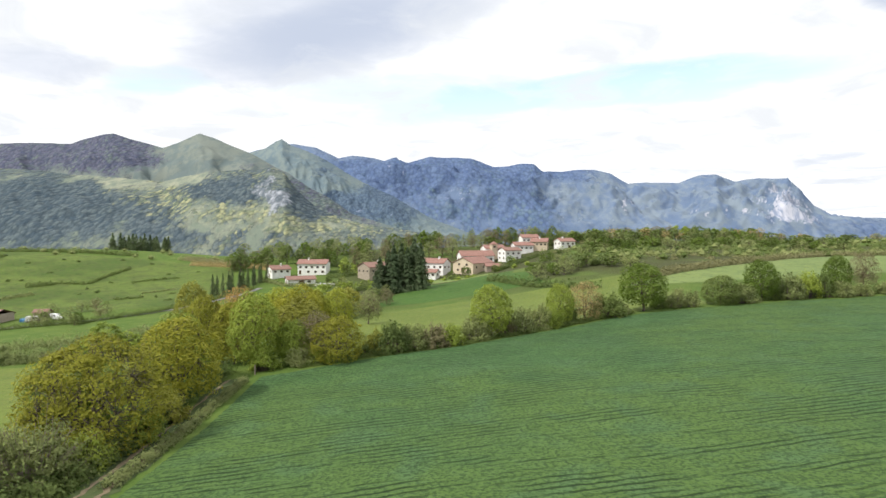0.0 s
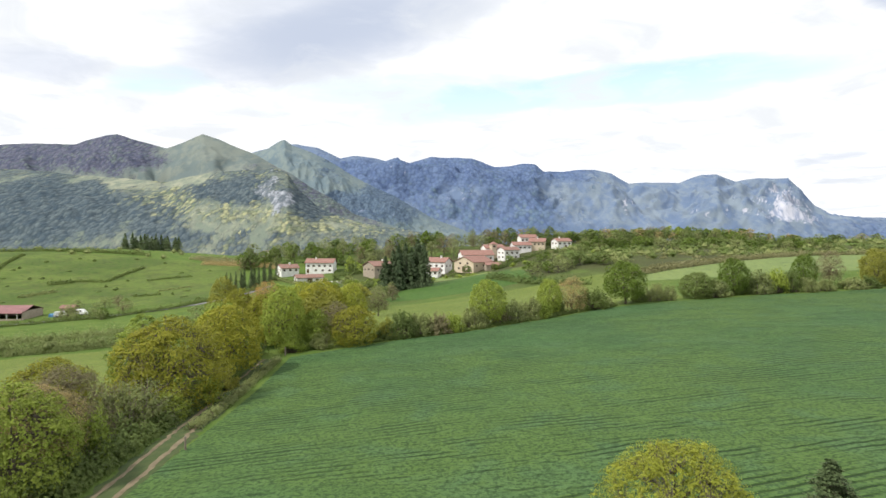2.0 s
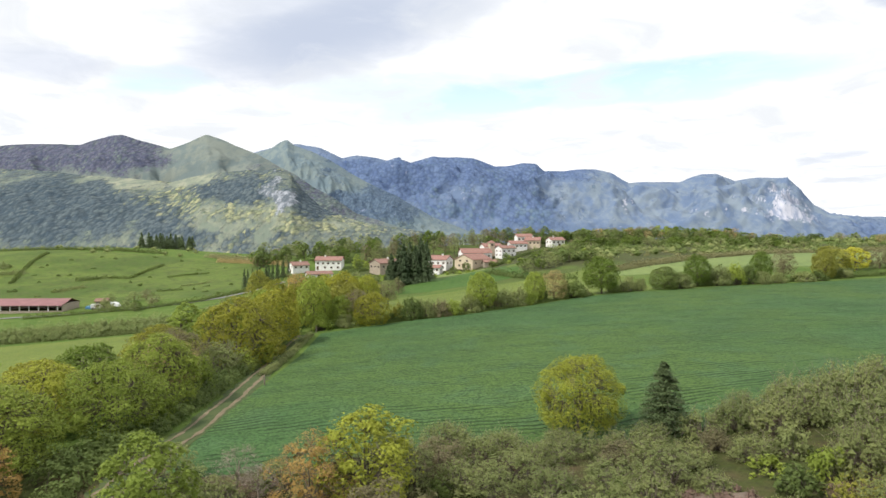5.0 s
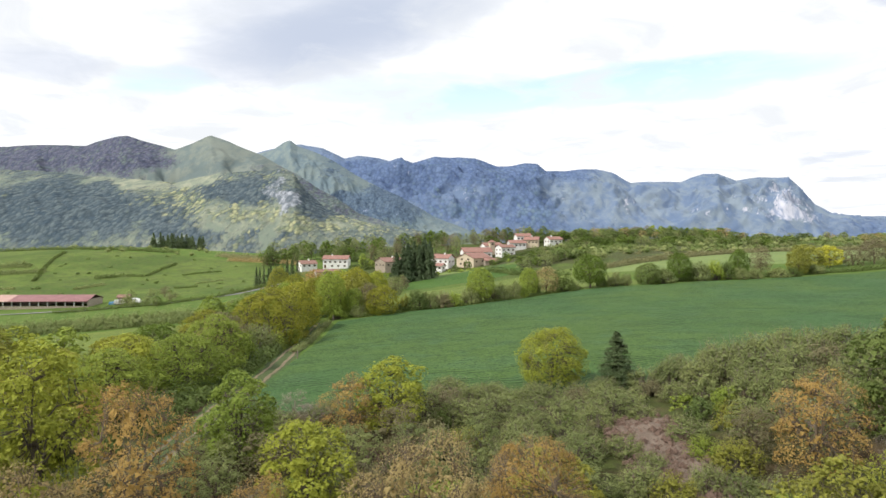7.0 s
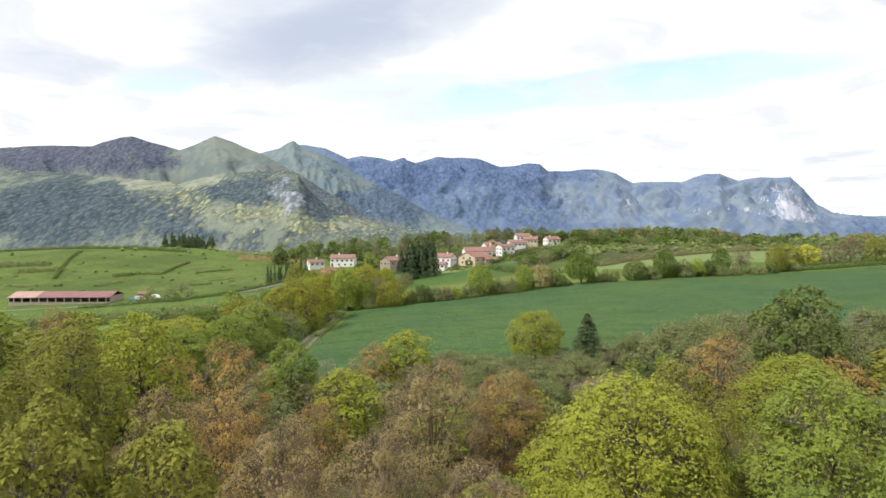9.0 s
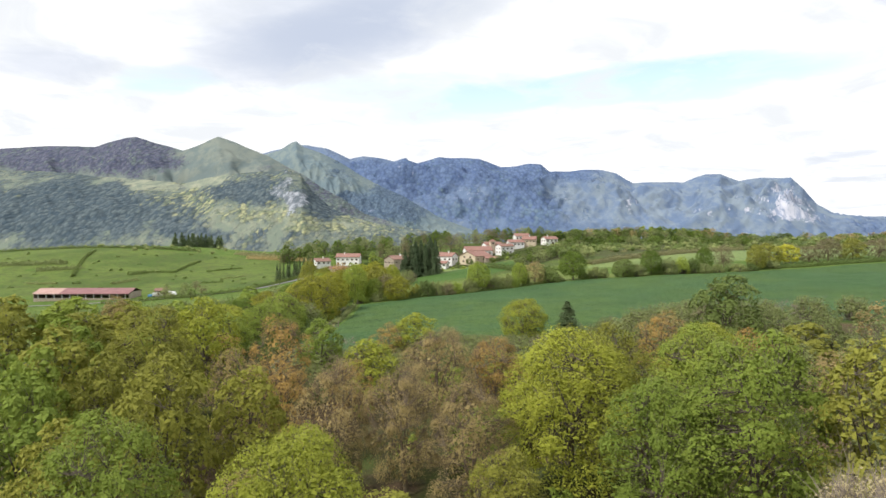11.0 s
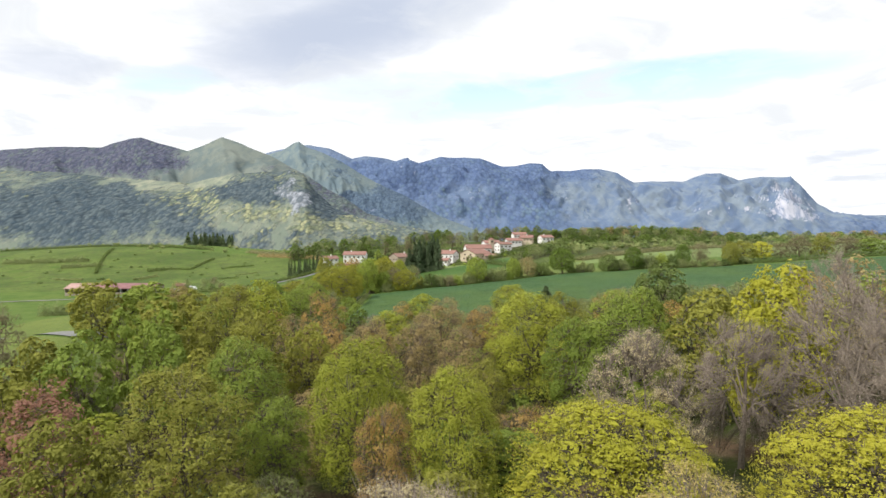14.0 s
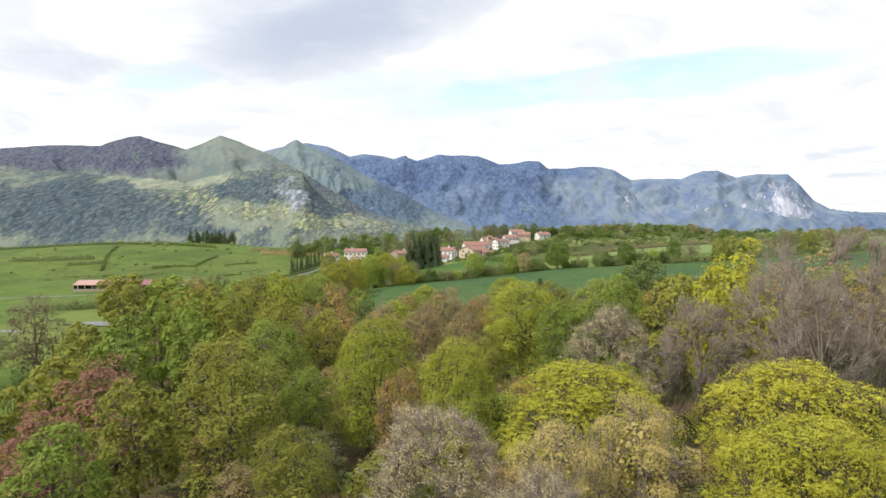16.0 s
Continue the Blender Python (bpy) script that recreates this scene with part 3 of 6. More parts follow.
# leaf and wood zones here paint sun patches and cloud shade as woodland colour
mountain("mountain", "green wooded slope and bare grey crag, with sun patches, cloud shade and haze painted on", crest([(-1030, 112), (-856, 106), (-682, 99), (-630, 97), (-570, 90), (-520, 87), (-470, 82), (-430, 79), (-400, 86), (-360, 94), (-308, 98), (-286, 96), (-265, 101), (-243, 93), (-225, 66), (-195, 40), (-160, 24), (-120, 14), (-60, 5), (0, -5), (66, -23)]), 1300, 1900, -60, HAZED_FRONT, 6, 36, 0.75,
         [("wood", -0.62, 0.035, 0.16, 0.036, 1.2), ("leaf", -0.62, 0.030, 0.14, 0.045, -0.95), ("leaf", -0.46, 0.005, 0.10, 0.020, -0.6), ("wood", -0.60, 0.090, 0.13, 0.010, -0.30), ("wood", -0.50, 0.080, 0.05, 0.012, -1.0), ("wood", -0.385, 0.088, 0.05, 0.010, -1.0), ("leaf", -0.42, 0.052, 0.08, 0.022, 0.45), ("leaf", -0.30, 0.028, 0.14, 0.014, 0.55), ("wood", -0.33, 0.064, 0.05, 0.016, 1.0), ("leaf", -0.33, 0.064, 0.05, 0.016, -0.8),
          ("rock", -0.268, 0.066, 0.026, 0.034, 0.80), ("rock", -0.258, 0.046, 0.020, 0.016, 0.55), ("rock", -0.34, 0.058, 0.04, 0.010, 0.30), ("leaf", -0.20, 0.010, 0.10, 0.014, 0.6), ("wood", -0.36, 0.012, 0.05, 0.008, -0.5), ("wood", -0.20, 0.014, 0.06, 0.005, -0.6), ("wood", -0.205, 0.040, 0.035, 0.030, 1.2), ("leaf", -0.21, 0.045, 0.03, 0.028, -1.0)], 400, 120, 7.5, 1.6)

# ---- trees ----


def tubes(segs, sides):
    """Tapered tubes for limbs; segs are rows of start, end, start radius, end radius."""
    V, Fc, n = [], [], 0
    for a, b, ra, rb in segs:
        a, b = np.array(a, float), np.array(b, float)
        t = b - a
        t = t / max(np.linalg.norm(t), 1e-6)
        h = np.array([1.0, 0, 0]) if abs(t[2]) > 0.8 else np.array([0, 0, 1.0])
        p = np.cross(t, h)
        p /= np.linalg.norm(p)
        q = np.cross(t, p)
        ang = np.arange(sides) * 2 * np.pi / sides
        ring = np.cos(ang)[:, None] * p + np.sin(ang)[:, None] * q
        V += [a + ring * ra, b + ring * rb]
        i = np.arange(sides)
        Fc.append(np.stack([n + i, n + (i + 1) % sides, n + sides + (i + 1) % sides, n + sides + i], 1))
        n += 2 * sides
    return np.concatenate(V), np.concatenate(Fc)


def spikes(A, B, rad):
    """Thin pointed twigs from A to B, three faces each."""
    A, B = np.asarray(A), np.asarray(B)
    n = len(A)
    t = (B - A) / np.maximum(np.linalg.norm(B - A, axis=1), 1e-6)[:, None]
    p = np.cross(t, np.where(np.abs(t[:, 2:]) > 0.8, [[1.0, 0, 0]], [[0, 0, 1.0]]))
    p /= np.linalg.norm(p, axis=1)[:, None]
    q = np.cross(t, p)
    ring = [A + (math.cos(a) * p + math.sin(a) * q) * np.reshape(rad, (-1, 1)) for a in (0, 2.094, 4.189)]
    i = np.arange(n)[:, None] * 4
    return np.stack(ring + [B], 1).reshape(-1, 3), np.concatenate([i + [0, 1, 3], i + [1, 2, 3], i + [2, 0, 3]])


def leaves(centres, outward, size, r, curl=0.25, bias=1.0, jitter=0.34):
    """A three-cornered leaf spray at each centre, facing roughly outwards."""
    n = len(centres)
    nrm = outward * bias + r.normal(size=(n, 3)) * jitter
    nrm /= np.linalg.norm(nrm, axis=1)[:, None]
    t = np.cross(nrm, r.normal(size=(n, 3)))
    t /= np.linalg.norm(t, axis=1)[:, None]
    s = np.cross(nrm, t)
    L = (size * (0.6 + 0.8 * r.rand(n)))[:, None]
    W = L * (0.55 + 0.4 * r.rand(n))[:, None]
    drop = nrm * L * curl
    v = np.stack([centres - t * L * 0.5 - drop, centres + s * W * 0.6 + t * L * 0.3, centres + t * L * 0.35 - s * W * 0.5], 1).reshape(-1, 3)
    return v, np.arange(n * 3).reshape(-1, 3)


OCTA = np.array([(1, 0, 0), (-1, 0, 0), (0, 1, 0), (0, -1, 0), (0, 0, 1), (0, 0, -1)], float)
OCTA_FACES = np.array([(0, 2, 4), (2, 1, 4), (1, 3, 4), (3, 0, 4), (2, 0, 5), (1, 2, 5), (3, 1, 5), (0, 3, 5)])


def clumps(centres, radii, r, squash=0.85):
    """The close-packed inner leaves of each puff: small uneven lumps hidden behind the outer leaves."""
    n = len(centres)
    k = len(OCTA)
    a = r.rand(n) * 6.283
    ca, sa = np.cos(a), np.sin(a)
    v = OCTA[None] * (0.65 + 0.7 * r.rand(n, k))[:, :, None]
    x, y = v[:, :, 0] * ca[:, None] - v[:, :, 1] * sa[:, None], v[:, :, 0] * sa[:, None] + v[:, :, 1] * ca[:, None]
    v = np.stack([x * 1.1, y * 1.1, v[:, :, 2] * squash], -1) * radii[:, None, None] + centres[:, None]
    return v.reshape(-1, 3), (OCTA_FACES[None] + (np.arange(n) * k)[:, None, None]).reshape(-1, 3)


def swell(s):
    """Half-width of a rounded crown at the height s (0 foot, 1 top); widest below the middle."""
    return np.where(s > 0.4, np.sqrt(np.clip(1 - ((s - 0.4) / 0.6) ** 2, 0, 1)), 0.66 + 0.34 * (1 - ((0.4 - s) / 0.4) ** 2))


def lumps(ang, s, seed):
    return 0.89 + 0.16 * np.sin(3 * ang + seed) * np.sin(6 * s + seed) + 0.10 * np.sin(5 * ang + 9 * s + seed) + 0.05 * np.sin(9 * ang - 13 * s + seed)


def inner(R, z0, z1, lean, seed, n, size, r):
    """Larger shaded leaf sprays deep inside a crown, which close the view between the outer ones."""
    s, a = r.rand(n) * 0.86 + 0.04, r.rand(n) * 2 * np.pi
    q = R * 0.9 * swell(s) * lumps(a, s, seed) * (0.30 + 0.40 * r.rand(n) ** 0.6)
    pos = np.stack([np.cos(a) * q + lean[0], np.sin(a) * q + lean[1], z0 + (z1 - z0) * s], 1)
    out = np.stack([np.cos(a), np.sin(a), s * 1.2 - 0.2], 1)
    return leaves(pos, out, size, r)


def part(name, me, parent, label=""):
    ob = new(name, me)
    ob.parent = parent
    return tagged(ob, label)


def broadleaf(seed, leaf, bark, H=10.0, R=4.0, bare=0.22, puffs=110, per=46, size=0.27, twig=0, shell=0.62, fill=None, lite=False, clump=0.0, bough=0.7, mantle=0, cover=2.0, dome=0, spray=1.7):
    """Meshes of a broadleaved tree: trunk, branches that fork to puffs of foliage, and the leaves of those puffs."""
    r = np.random.RandomState(seed)
    zc, hz = H * (bare + (1 - bare) * 0.5), H * (1 - bare) * 0.5
    lean = r.normal(size=2) * 0.25
    fork = H * (bare + 0.08)
    trunk = [((0, 0, -0.6), (lean[0] * 0.3, lean[1] * 0.3, fork * 0.5), 0.05 * R + 0.06, 0.042 * R + 0.03),
             ((lean[0] * 0.3, lean[1] * 0.3, fork * 0.5), (lean[0], lean[1], fork), 0.042 * R + 0.03, 0.036 * R + 0.02),
             ((lean[0], lean[1], fork), (lean[0] * 1.6, lean[1] * 1.6, H * 0.55), 0.036 * R + 0.02, 0.015 * R),
             ((lean[0] * 1.6, lean[1] * 1.6, H * 0.55), (lean[0] * 1.2, lean[1] * 1.2, H * 0.74), 0.015 * R, 0.02)]
    nodes, limbs = [], []
    for i in range(10):
        a = i * 2.4 + r.rand() * 0.8
        h0 = fork * (0.85 + 0.5 * r.rand()) + H * 0.3 * r.rand() * (i % 3) / 2
        e = r.uniform(0.1, 0.95)
        rr = R * (0.50 + 0.2 * r.rand()) * math.sqrt(max(0.15, 1 - e * e * 0.7))
        start = np.array([lean[0] * h0 / H * 2, lean[1] * h0 / H * 2, h0])
        end = np.array([math.cos(a) * rr, math.sin(a) * rr, zc + hz * 0.75 * (e * 1.5 - 0.6)])
        mid = start * 0.5 + end * 0.5 + np.array([0, 0, 0.06 * H * r.rand()]) + r.normal(size=3) * 0.15
        limbs += [(start, mid, 0.016 * R + 0.01, 0.008 * R + 0.01), (mid, end, 0.008 * R + 0.01, 0.010)]
        nodes += [mid, mid * 0.5 + end * 0.5, end]
    nodes += [np.array(s[1]) for s in trunk[2:]]
    nodes = np.array(nodes)
    # puffs over a rounded crown that is widest below the middle, uneven in radius
    i = np.arange(puffs)
    s = np.clip((i + r.rand(puffs)) / puffs, 0, 0.985) ** 0.92
    prof = swell(s)
    ang = i * 2.39996 + r.rand(puffs) * 0.9
    lump = lumps(ang, s, seed)
    rad = R * 0.90 * prof * lump * np.where(r.rand(puffs) < (0.8 if clump else 0.55), 0.86 + 0.16 * r.rand(puffs), shell * 0.5 + (1 - shell * 0.5) * r.rand(puffs) ** 0.5)
    z0, z1 = H * bare * 0.8, H * 0.95
    C = np.stack([np.cos(ang) * rad + lean[0], np.sin(ang) * rad + lean[1], z0 + (z1 - z0) * s * (0.95 + 0.05 * lump) - 0.02 * H * (rad / R) ** 2], 1)
    d = np.stack([np.cos(ang) * prof, np.sin(ang) * prof, (s - 0.35) * 1.7], 1)
    d /= np.linalg.norm(d, axis=1)[:, None]
    # most puffs gather on rounded boughs, with hollows between them
    nb = 19
    bs = (np.arange(nb) + 0.6 * r.rand(nb) + 0.2) / nb
    ba = np.arange(nb) * 2.39996 + seed + r.rand(nb) * 0.7
    br = R * 0.66 * swell(bs) * (0.86 + 0.3 * r.rand(nb))
    bc = np.stack([np.cos(ba) * br + lean[0], np.sin(ba) * br + lean[1], z0 + (z1 - z0) * (0.05 + 0.87 * bs)], 1)
    bd = np.stack([np.cos(ba), np.sin(ba), bs * 1.5 - 0.3], 1)
    bd /= np.linalg.norm(bd, axis=1)[:, None]
    on = np.where(r.rand(puffs) < bough)[0]
    j = r.randint(0, nb, len(on))
    o = r.normal(size=(len(on), 3)) + bd[j] * 0.9 + np.array([0, 0, 0.35])
    o /= np.linalg.norm(o, axis=1)[:, None]
    C[on] = bc[j] + o * (R * (0.26 + 0.12 * np.cos(j * 1.7)) * (0.8 + 0.25 * r.rand(len(on))))[:, None] * np.array([1.0, 1.0, 0.8 * H / (2.4 * R)])
    d[on] = o
    pr = R * (0.075 + 0.085 * r.rand(puffs)) * (130 / max(puffs, 60)) ** 0.32
    near = np.array([np.argmin(np.linalg.norm(nodes - c, axis=1) + 0.6 * np.maximum(0, nodes[:, 2] - c[2])) for c in C])
    tw_a, tw_b, tw_r = [nodes[near]], [C + (C - nodes[near]) * 0.25], [np.full(puffs, 0.0042 * R + 0.004)]
    if twig:
        j = np.repeat(np.arange(puffs), twig)
        e = C[j] + (r.normal(size=(len(j), 3)) + np.array([0, 0, 0.8]) + d[j] * 0.6) * (pr[j] * 0.95)[:, None]
        u = (0.45 + 0.5 * r.rand(len(j)))[:, None]
        tw_a, tw_b, tw_r = tw_a + [nodes[near][j] * (1 - u) + C[j] * u], tw_b + [e], tw_r + [np.full(len(j), 0.0135)]
    k = np.repeat(np.arange(puffs), per)
    o = r.normal(size=(len(k), 3))
    o /= np.linalg.norm(o, axis=1)[:, None]
    o[:, 2] = np.where((o[:, 2] < 0) & (r.rand(len(k)) < 0.45), -o[:, 2], o[:, 2])
    pos = C[k] + o * np.array([1.1, 1.1, 0.85]) * (pr[k] * (0.25 + 1.0 * r.rand(len(k))))[:, None]
    out = o * 0.62 + d[k] * 0.42 + np.array([0, 0, 0.32])
    lv, lf = leaves(pos, out, size, r)
    if mantle:                                               # leaves that close the domed top of every bough
        j = r.randint(0, nb, mantle)
        o = r.normal(size=(mantle, 3)) + bd[j] * 0.9 + np.array([0, 0, 0.5])
        o /= np.linalg.norm(o, axis=1)[:, None]
        ripple = 0.80 + 0.16 * np.sin(o[:, 0] * 9 + j) * np.sin(o[:, 1] * 9 + j * 2) + 0.18 * r.rand(mantle)
        pos = bc[j] + o * (R * (0.29 + 0.12 * np.cos(j * 1.7)) * ripple)[:, None] * np.array([1.0, 1.0, 0.8 * H / (2.4 * R)])
        cv, cf = leaves(pos, o * 0.9 + np.array([0, 0, 0.25]), size * cover, r, 0.12, 1.0, 0.24)
        lv, lf = np.concatenate([lv, cv]), np.concatenate([lf, cf + len(lv)])
    if dome:                                                 # leaves that round off the whole crown of a tree in the open
        u, a = np.clip(r.rand(dome), 0, 0.985) ** 0.9, r.rand(dome) * 2 * np.pi
        w = swell(u)
        bulge = np.sqrt(np.abs(np.sin(2.5 * a + 3.2 * u + seed) * np.sin(7.5 * u - 0.5 * a + seed * 0.7)))   # rounded boughs with creases between
        bulge += 0.45 * np.sqrt(np.abs(np.sin(6.5 * a - 5 * u + seed) * np.sin(17 * u + 1.5 * a)))
        q = R * w * (0.66 + 0.20 * bulge + 0.12 * r.rand(dome))
        pos = np.stack([np.cos(a) * q + lean[0], np.sin(a) * q + lean[1], z0 + (z1 - z0) * u * (0.89 + 0.09 * bulge + 0.04 * r.rand(dome))], 1)
        cv, cf = leaves(pos, np.stack([np.cos(a) * w, np.sin(a) * w, (u - 0.3) * 1.7], 1), size * spray, r, 0.12, 1.0, 0.55)
        lv, lf = np.concatenate([lv, cv]), np.concatenate([lf, cf + len(lv)])
    if fill:
        cv, cf = inner(R, z0, z1, lean, seed, fill[0], fill[1], r)
        lv, lf = np.concatenate([lv, cv]), np.concatenate([lf, cf + len(lv)])
    if clump:
        cv, cf = clumps(C, pr * clump, r, 0.6)
        lv, lf = np.concatenate([lv, cv]), np.concatenate([lf, cf + len(lv)])
    t1, f1 = tubes(trunk, 8)
    t2, f2 = tubes(limbs, 3 if lite else 5)
    t3, f3 = spikes(np.concatenate(tw_a), np.concatenate(tw_b), np.concatenate(tw_r))
    return {"trunk": np_mesh("trunk", t1, f1, bark, True), "branching": np_mesh("branching", np.concatenate([t2, t3]), np.concatenate([np.concatenate([f2[:, :3], f2[:, [0, 2, 3]]]), f3 + len(t2)]), bark, True),
            "crown": np_mesh("crown", lv, lf, leaf), "H": H, "R": R}


def shrub_mesh(seed, leaf, bark, H=3.0, R=2.2, puffs=45, per=40, size=0.20, twig=3):
    r = np.random.RandomState(seed)
    stems, C = [], []
    d = r.normal(size=(puffs, 3))
    d /= np.linalg.norm(d, axis=1)[:, None]
    d[:, 2] = np.abs(d[:, 2])
    C = d * (0.6 + 0.4 * r.rand(puffs))[:, None] * np.array([R, R, H * 0.82]) + np.array([0, 0, 0.1])
    C[:, 2] += H * 0.1 * r.rand(puffs)
    pr = R * (0.13 + 0.10 * r.rand(puffs)) * (60 / puffs) ** 0.15
    for c, q in zip(C, pr):
        stems.append((c * np.array([0.1, 0.1, 0]) + np.array([0, 0, -0.3]), c, 0.04, 0.012))
        for _ in range(twig):
            stems.append((c * 0.8, c + (r.normal(size=3) + np.array([0, 0, 0.6])) * q, 0.012, 0.006))
    k = np.repeat(np.arange(puffs), per)
    o = r.normal(size=(len(k), 3))
    o /= np.linalg.norm(o, axis=1)[:, None]
    pos = C[k] + o * (pr[k] * (0.6 + 0.7 * r.rand(len(k))))[:, None]
    pos[:, 2] = np.maximum(pos[:, 2], 0.05)
    lv, lf = leaves(pos, o * 0.8 + d[k] * 0.4 + np.array([0, 0, 0.3]), size, r)
    cv, cf = clumps(C * np.array([0.84, 0.84, 0.82]), pr * 0.5, r)
    lv, lf = np.concatenate([lv, cv]), np.concatenate([lf, cf + len(lv)])
    t, f = tubes(stems, 3)
    return {"stem": np_mesh("stem", t, f, bark, True), "crown": np_mesh("crown", lv, lf, leaf), "H": H, "R": R}


def conifer_mesh(seed, leaf, bark, H=10.0, R=2.4, whorls=26, per=70, size=0.42):
    r = np.random.RandomState(seed)
    P, O, limbs = [], [], []
    for i in range(whorls):
        f = i / (whorls - 1)
        z = H * (0.08 + 0.9 * f)
        rr = R * (1 - f) ** 0.7 * (0.85 + 0.3 * r.rand()) + 0.08
        nb = 5 + int(6 * (1 - f))
        for j in range(nb):
            a = r.rand() * 6.283
            tip = np.array([math.cos(a) * rr, math.sin(a) * rr, z - rr * 0.28])
            limbs.append((np.array([0, 0, z]), tip, 0.03, 0.008))
            n = max(3, int(per * (1 - f * 0.7) / nb))
            t = r.rand(n) ** 0.6
            p = np.array([0, 0, z])[None] * (1 - t[:, None]) + tip[None] * t[:, None]
            P.append(p + r.normal(size=(n, 3)) * np.array([0.16, 0.16, 0.10]) * (0.5 + rr * 0.35))
            O.append(np.tile([math.cos(a) * 0.6, math.sin(a) * 0.6, 0.6], (n, 1)))
    lv, lf = leaves(np.concatenate(P), np.concatenate(O), size, r)
    t, f = tubes([((0, 0, -0.5), (0, 0, H * 0.5), 0.022 * H, 0.012 * H), ((0, 0, H * 0.5), (0, 0, H * 0.98), 0.012 * H, 0.01)], 7)
    t2, f2 = tubes(limbs, 3)
    return {"trunk": np_mesh("trunk", t, f, bark, True), "branching": np_mesh("branching", t2, f2, bark, True), "crown": np_mesh("crown", lv, lf, leaf), "H": H, "R": R}


KIND = {  # name, label, category, bark, sparse
    "olive": ("oak_tree", "olive-yellow oak coming into leaf", BARK, 0),
    "gold": ("oak_tree", "golden-green spreading oak in young leaf", BARK, 0),
    "spring": ("young_tree", "fresh yellow-green broadleaved tree", BARK, 0),
    "green": ("leafy_tree", "full green broadleaved tree", BARK, 0),
    "leafy": ("leafy_tree", "full deep green tree with a rounded crown", BARK, 0),
    "dark": ("leafy_tree", "dark green dense broadleaved tree", BARK, 0),
    "rust": ("rusty_tree", "rust-orange tree with opening buds", BARK_WARM, 1),
    "brown": ("budding_tree", "brownish tree with thin opening buds", BARK_WARM, 1),
    "dun": ("budding_tree", "dull brown tree in bud beside the field", BARK_WARM, 1),
    "red": ("copper_tree", "red-brown copper-leaved tree in the wood", BARK_WARM, 1),
    "pale": ("willow_tree", "pale cream willow with catkins on bare grey twigs", BARK_PALE, 2),
    "grey": ("bare_tree", "grey-brown leafless tree of fine twigs", BARK_PALE, 2),
    "yellow": ("maple_tree", "bright yellow flowering maple", BARK, 0),
    "cream": ("budding_maple_tree", "cream-yellow maple with opening flower buds", BARK_PALE, 1),
    "sage": ("sallow_tree", "grey-green sallow in young leaf", BARK, 1),
}
PROTO = {}


def meshes(kind, lod, variant, broad=False):
    key = (kind, lod, variant, broad)
    if key not in PROTO:
        bark, sparse = KIND[kind][2:]
        seed = sum(map(ord, kind)) * 7 + variant * 31
        p = {"close": (480, 13, 0.105, 1), "edge": (420, 11, 0.12, 1), "near": (330, 9, 0.160, 0), "open": (300, 8, 0.160, 0), "mid": (200, 7, 0.22, 0), "wide": (110, 5, 0.32, 0), "far": (56, 5, 0.50, 0)}[lod]
        puffs, per, size, twig = p
        if sparse == 1:
            fewer = lod in ("mid", "wide", "far")
            per, size, twig = int(per * (1.0 if fewer else 1.4)), size * (0.85 if fewer else 0.68), twig + (2 if lod in ("close", "near") else 0)
        if sparse == 2:
            per, size, twig = int(per * (2.4 if kind == "pale" else 1.0)), size * (0.86 if kind == "pale" else 0.68), {"close": 10, "near": 8, "mid": 6, "wide": 4, "far": 3}[lod]
        if kind in ("yellow", "spring", "gold"):
            per, size = int(per * (1.5 if kind == "yellow" or lod == "close" else 1.2)), size * 0.9
        if broad:
            puffs, size = int(puffs * 1.5), size * 0.92
        PROTO[key] = broadleaf(seed, LEAF[kind], bark, 7.6 if broad else 10.0, 5.0 if broad else 4.0, puffs=puffs, per=per, size=size, twig=twig, bare=(0.12, 0.18, 0.08)[variant % 3] * (0.5 if broad else 1), shell=(0.72, 0.66, 0.76)[variant % 3] - 0.12 * sparse,
                               fill={"close": (600, 0.30), "edge": (500, 0.32), "near": (400, 0.36), "open": (400, 0.36), "mid": (220, 0.46), "wide": (110, 0.62), "far": (40, 1.0)}[lod] if sparse < 2 else None,
                               lite=lod in ("wide", "far"), bough={"yellow": 0.4, "cream": 0.45, "spring": 0.42, "gold": 0.55, "pale": 0.55, "grey": 0.5, "brown": 0.5, "rust": 0.55}.get(kind, 0.66), mantle=int({"close": 10000, "edge": 5000, "near": 2500, "open": 1600, "mid": 1200, "wide": 480, "far": 190}[lod] * (1.0, 1.3, 0)[sparse]), cover=({"close": 1.35, "edge": 1.7, "near": 2.2, "open": 2.0}.get(lod, 2.5), 1.3, 1)[sparse], clump=(0.45 if lod in ("close", "edge", "near", "open") else 0.62) if not sparse else 0.4 if sparse == 1 and lod in ("mid", "wide", "far") else 0.0,
                               spray=1.05 if lod == "close" else 1.7, dome=int({"close": 5000, "edge": 6000, "near": 800, "open": 4200}.get(lod, 0) * (1.0, 0.6 if lod in ("edge", "open") else 0, 0)[sparse] * (2.8 if kind in ("yellow", "spring") and lod == "close" else 1.0)))
    return PROTO[key]


def stand(name, label, category, ms, m, group=""):
    """A thing on the ground from ready meshes: an Empty at its foot and its parts."""
    e = tagged(new(name), label, category, group)
    e.matrix_world = m
    for k, me in ms.items():
        if k not in ("H", "R"):
            tagged(part(k, me, e), kind="stuff" if k in ("branching", "stem") else "")
    return e


TREES = []
RNG = random.Random(7)


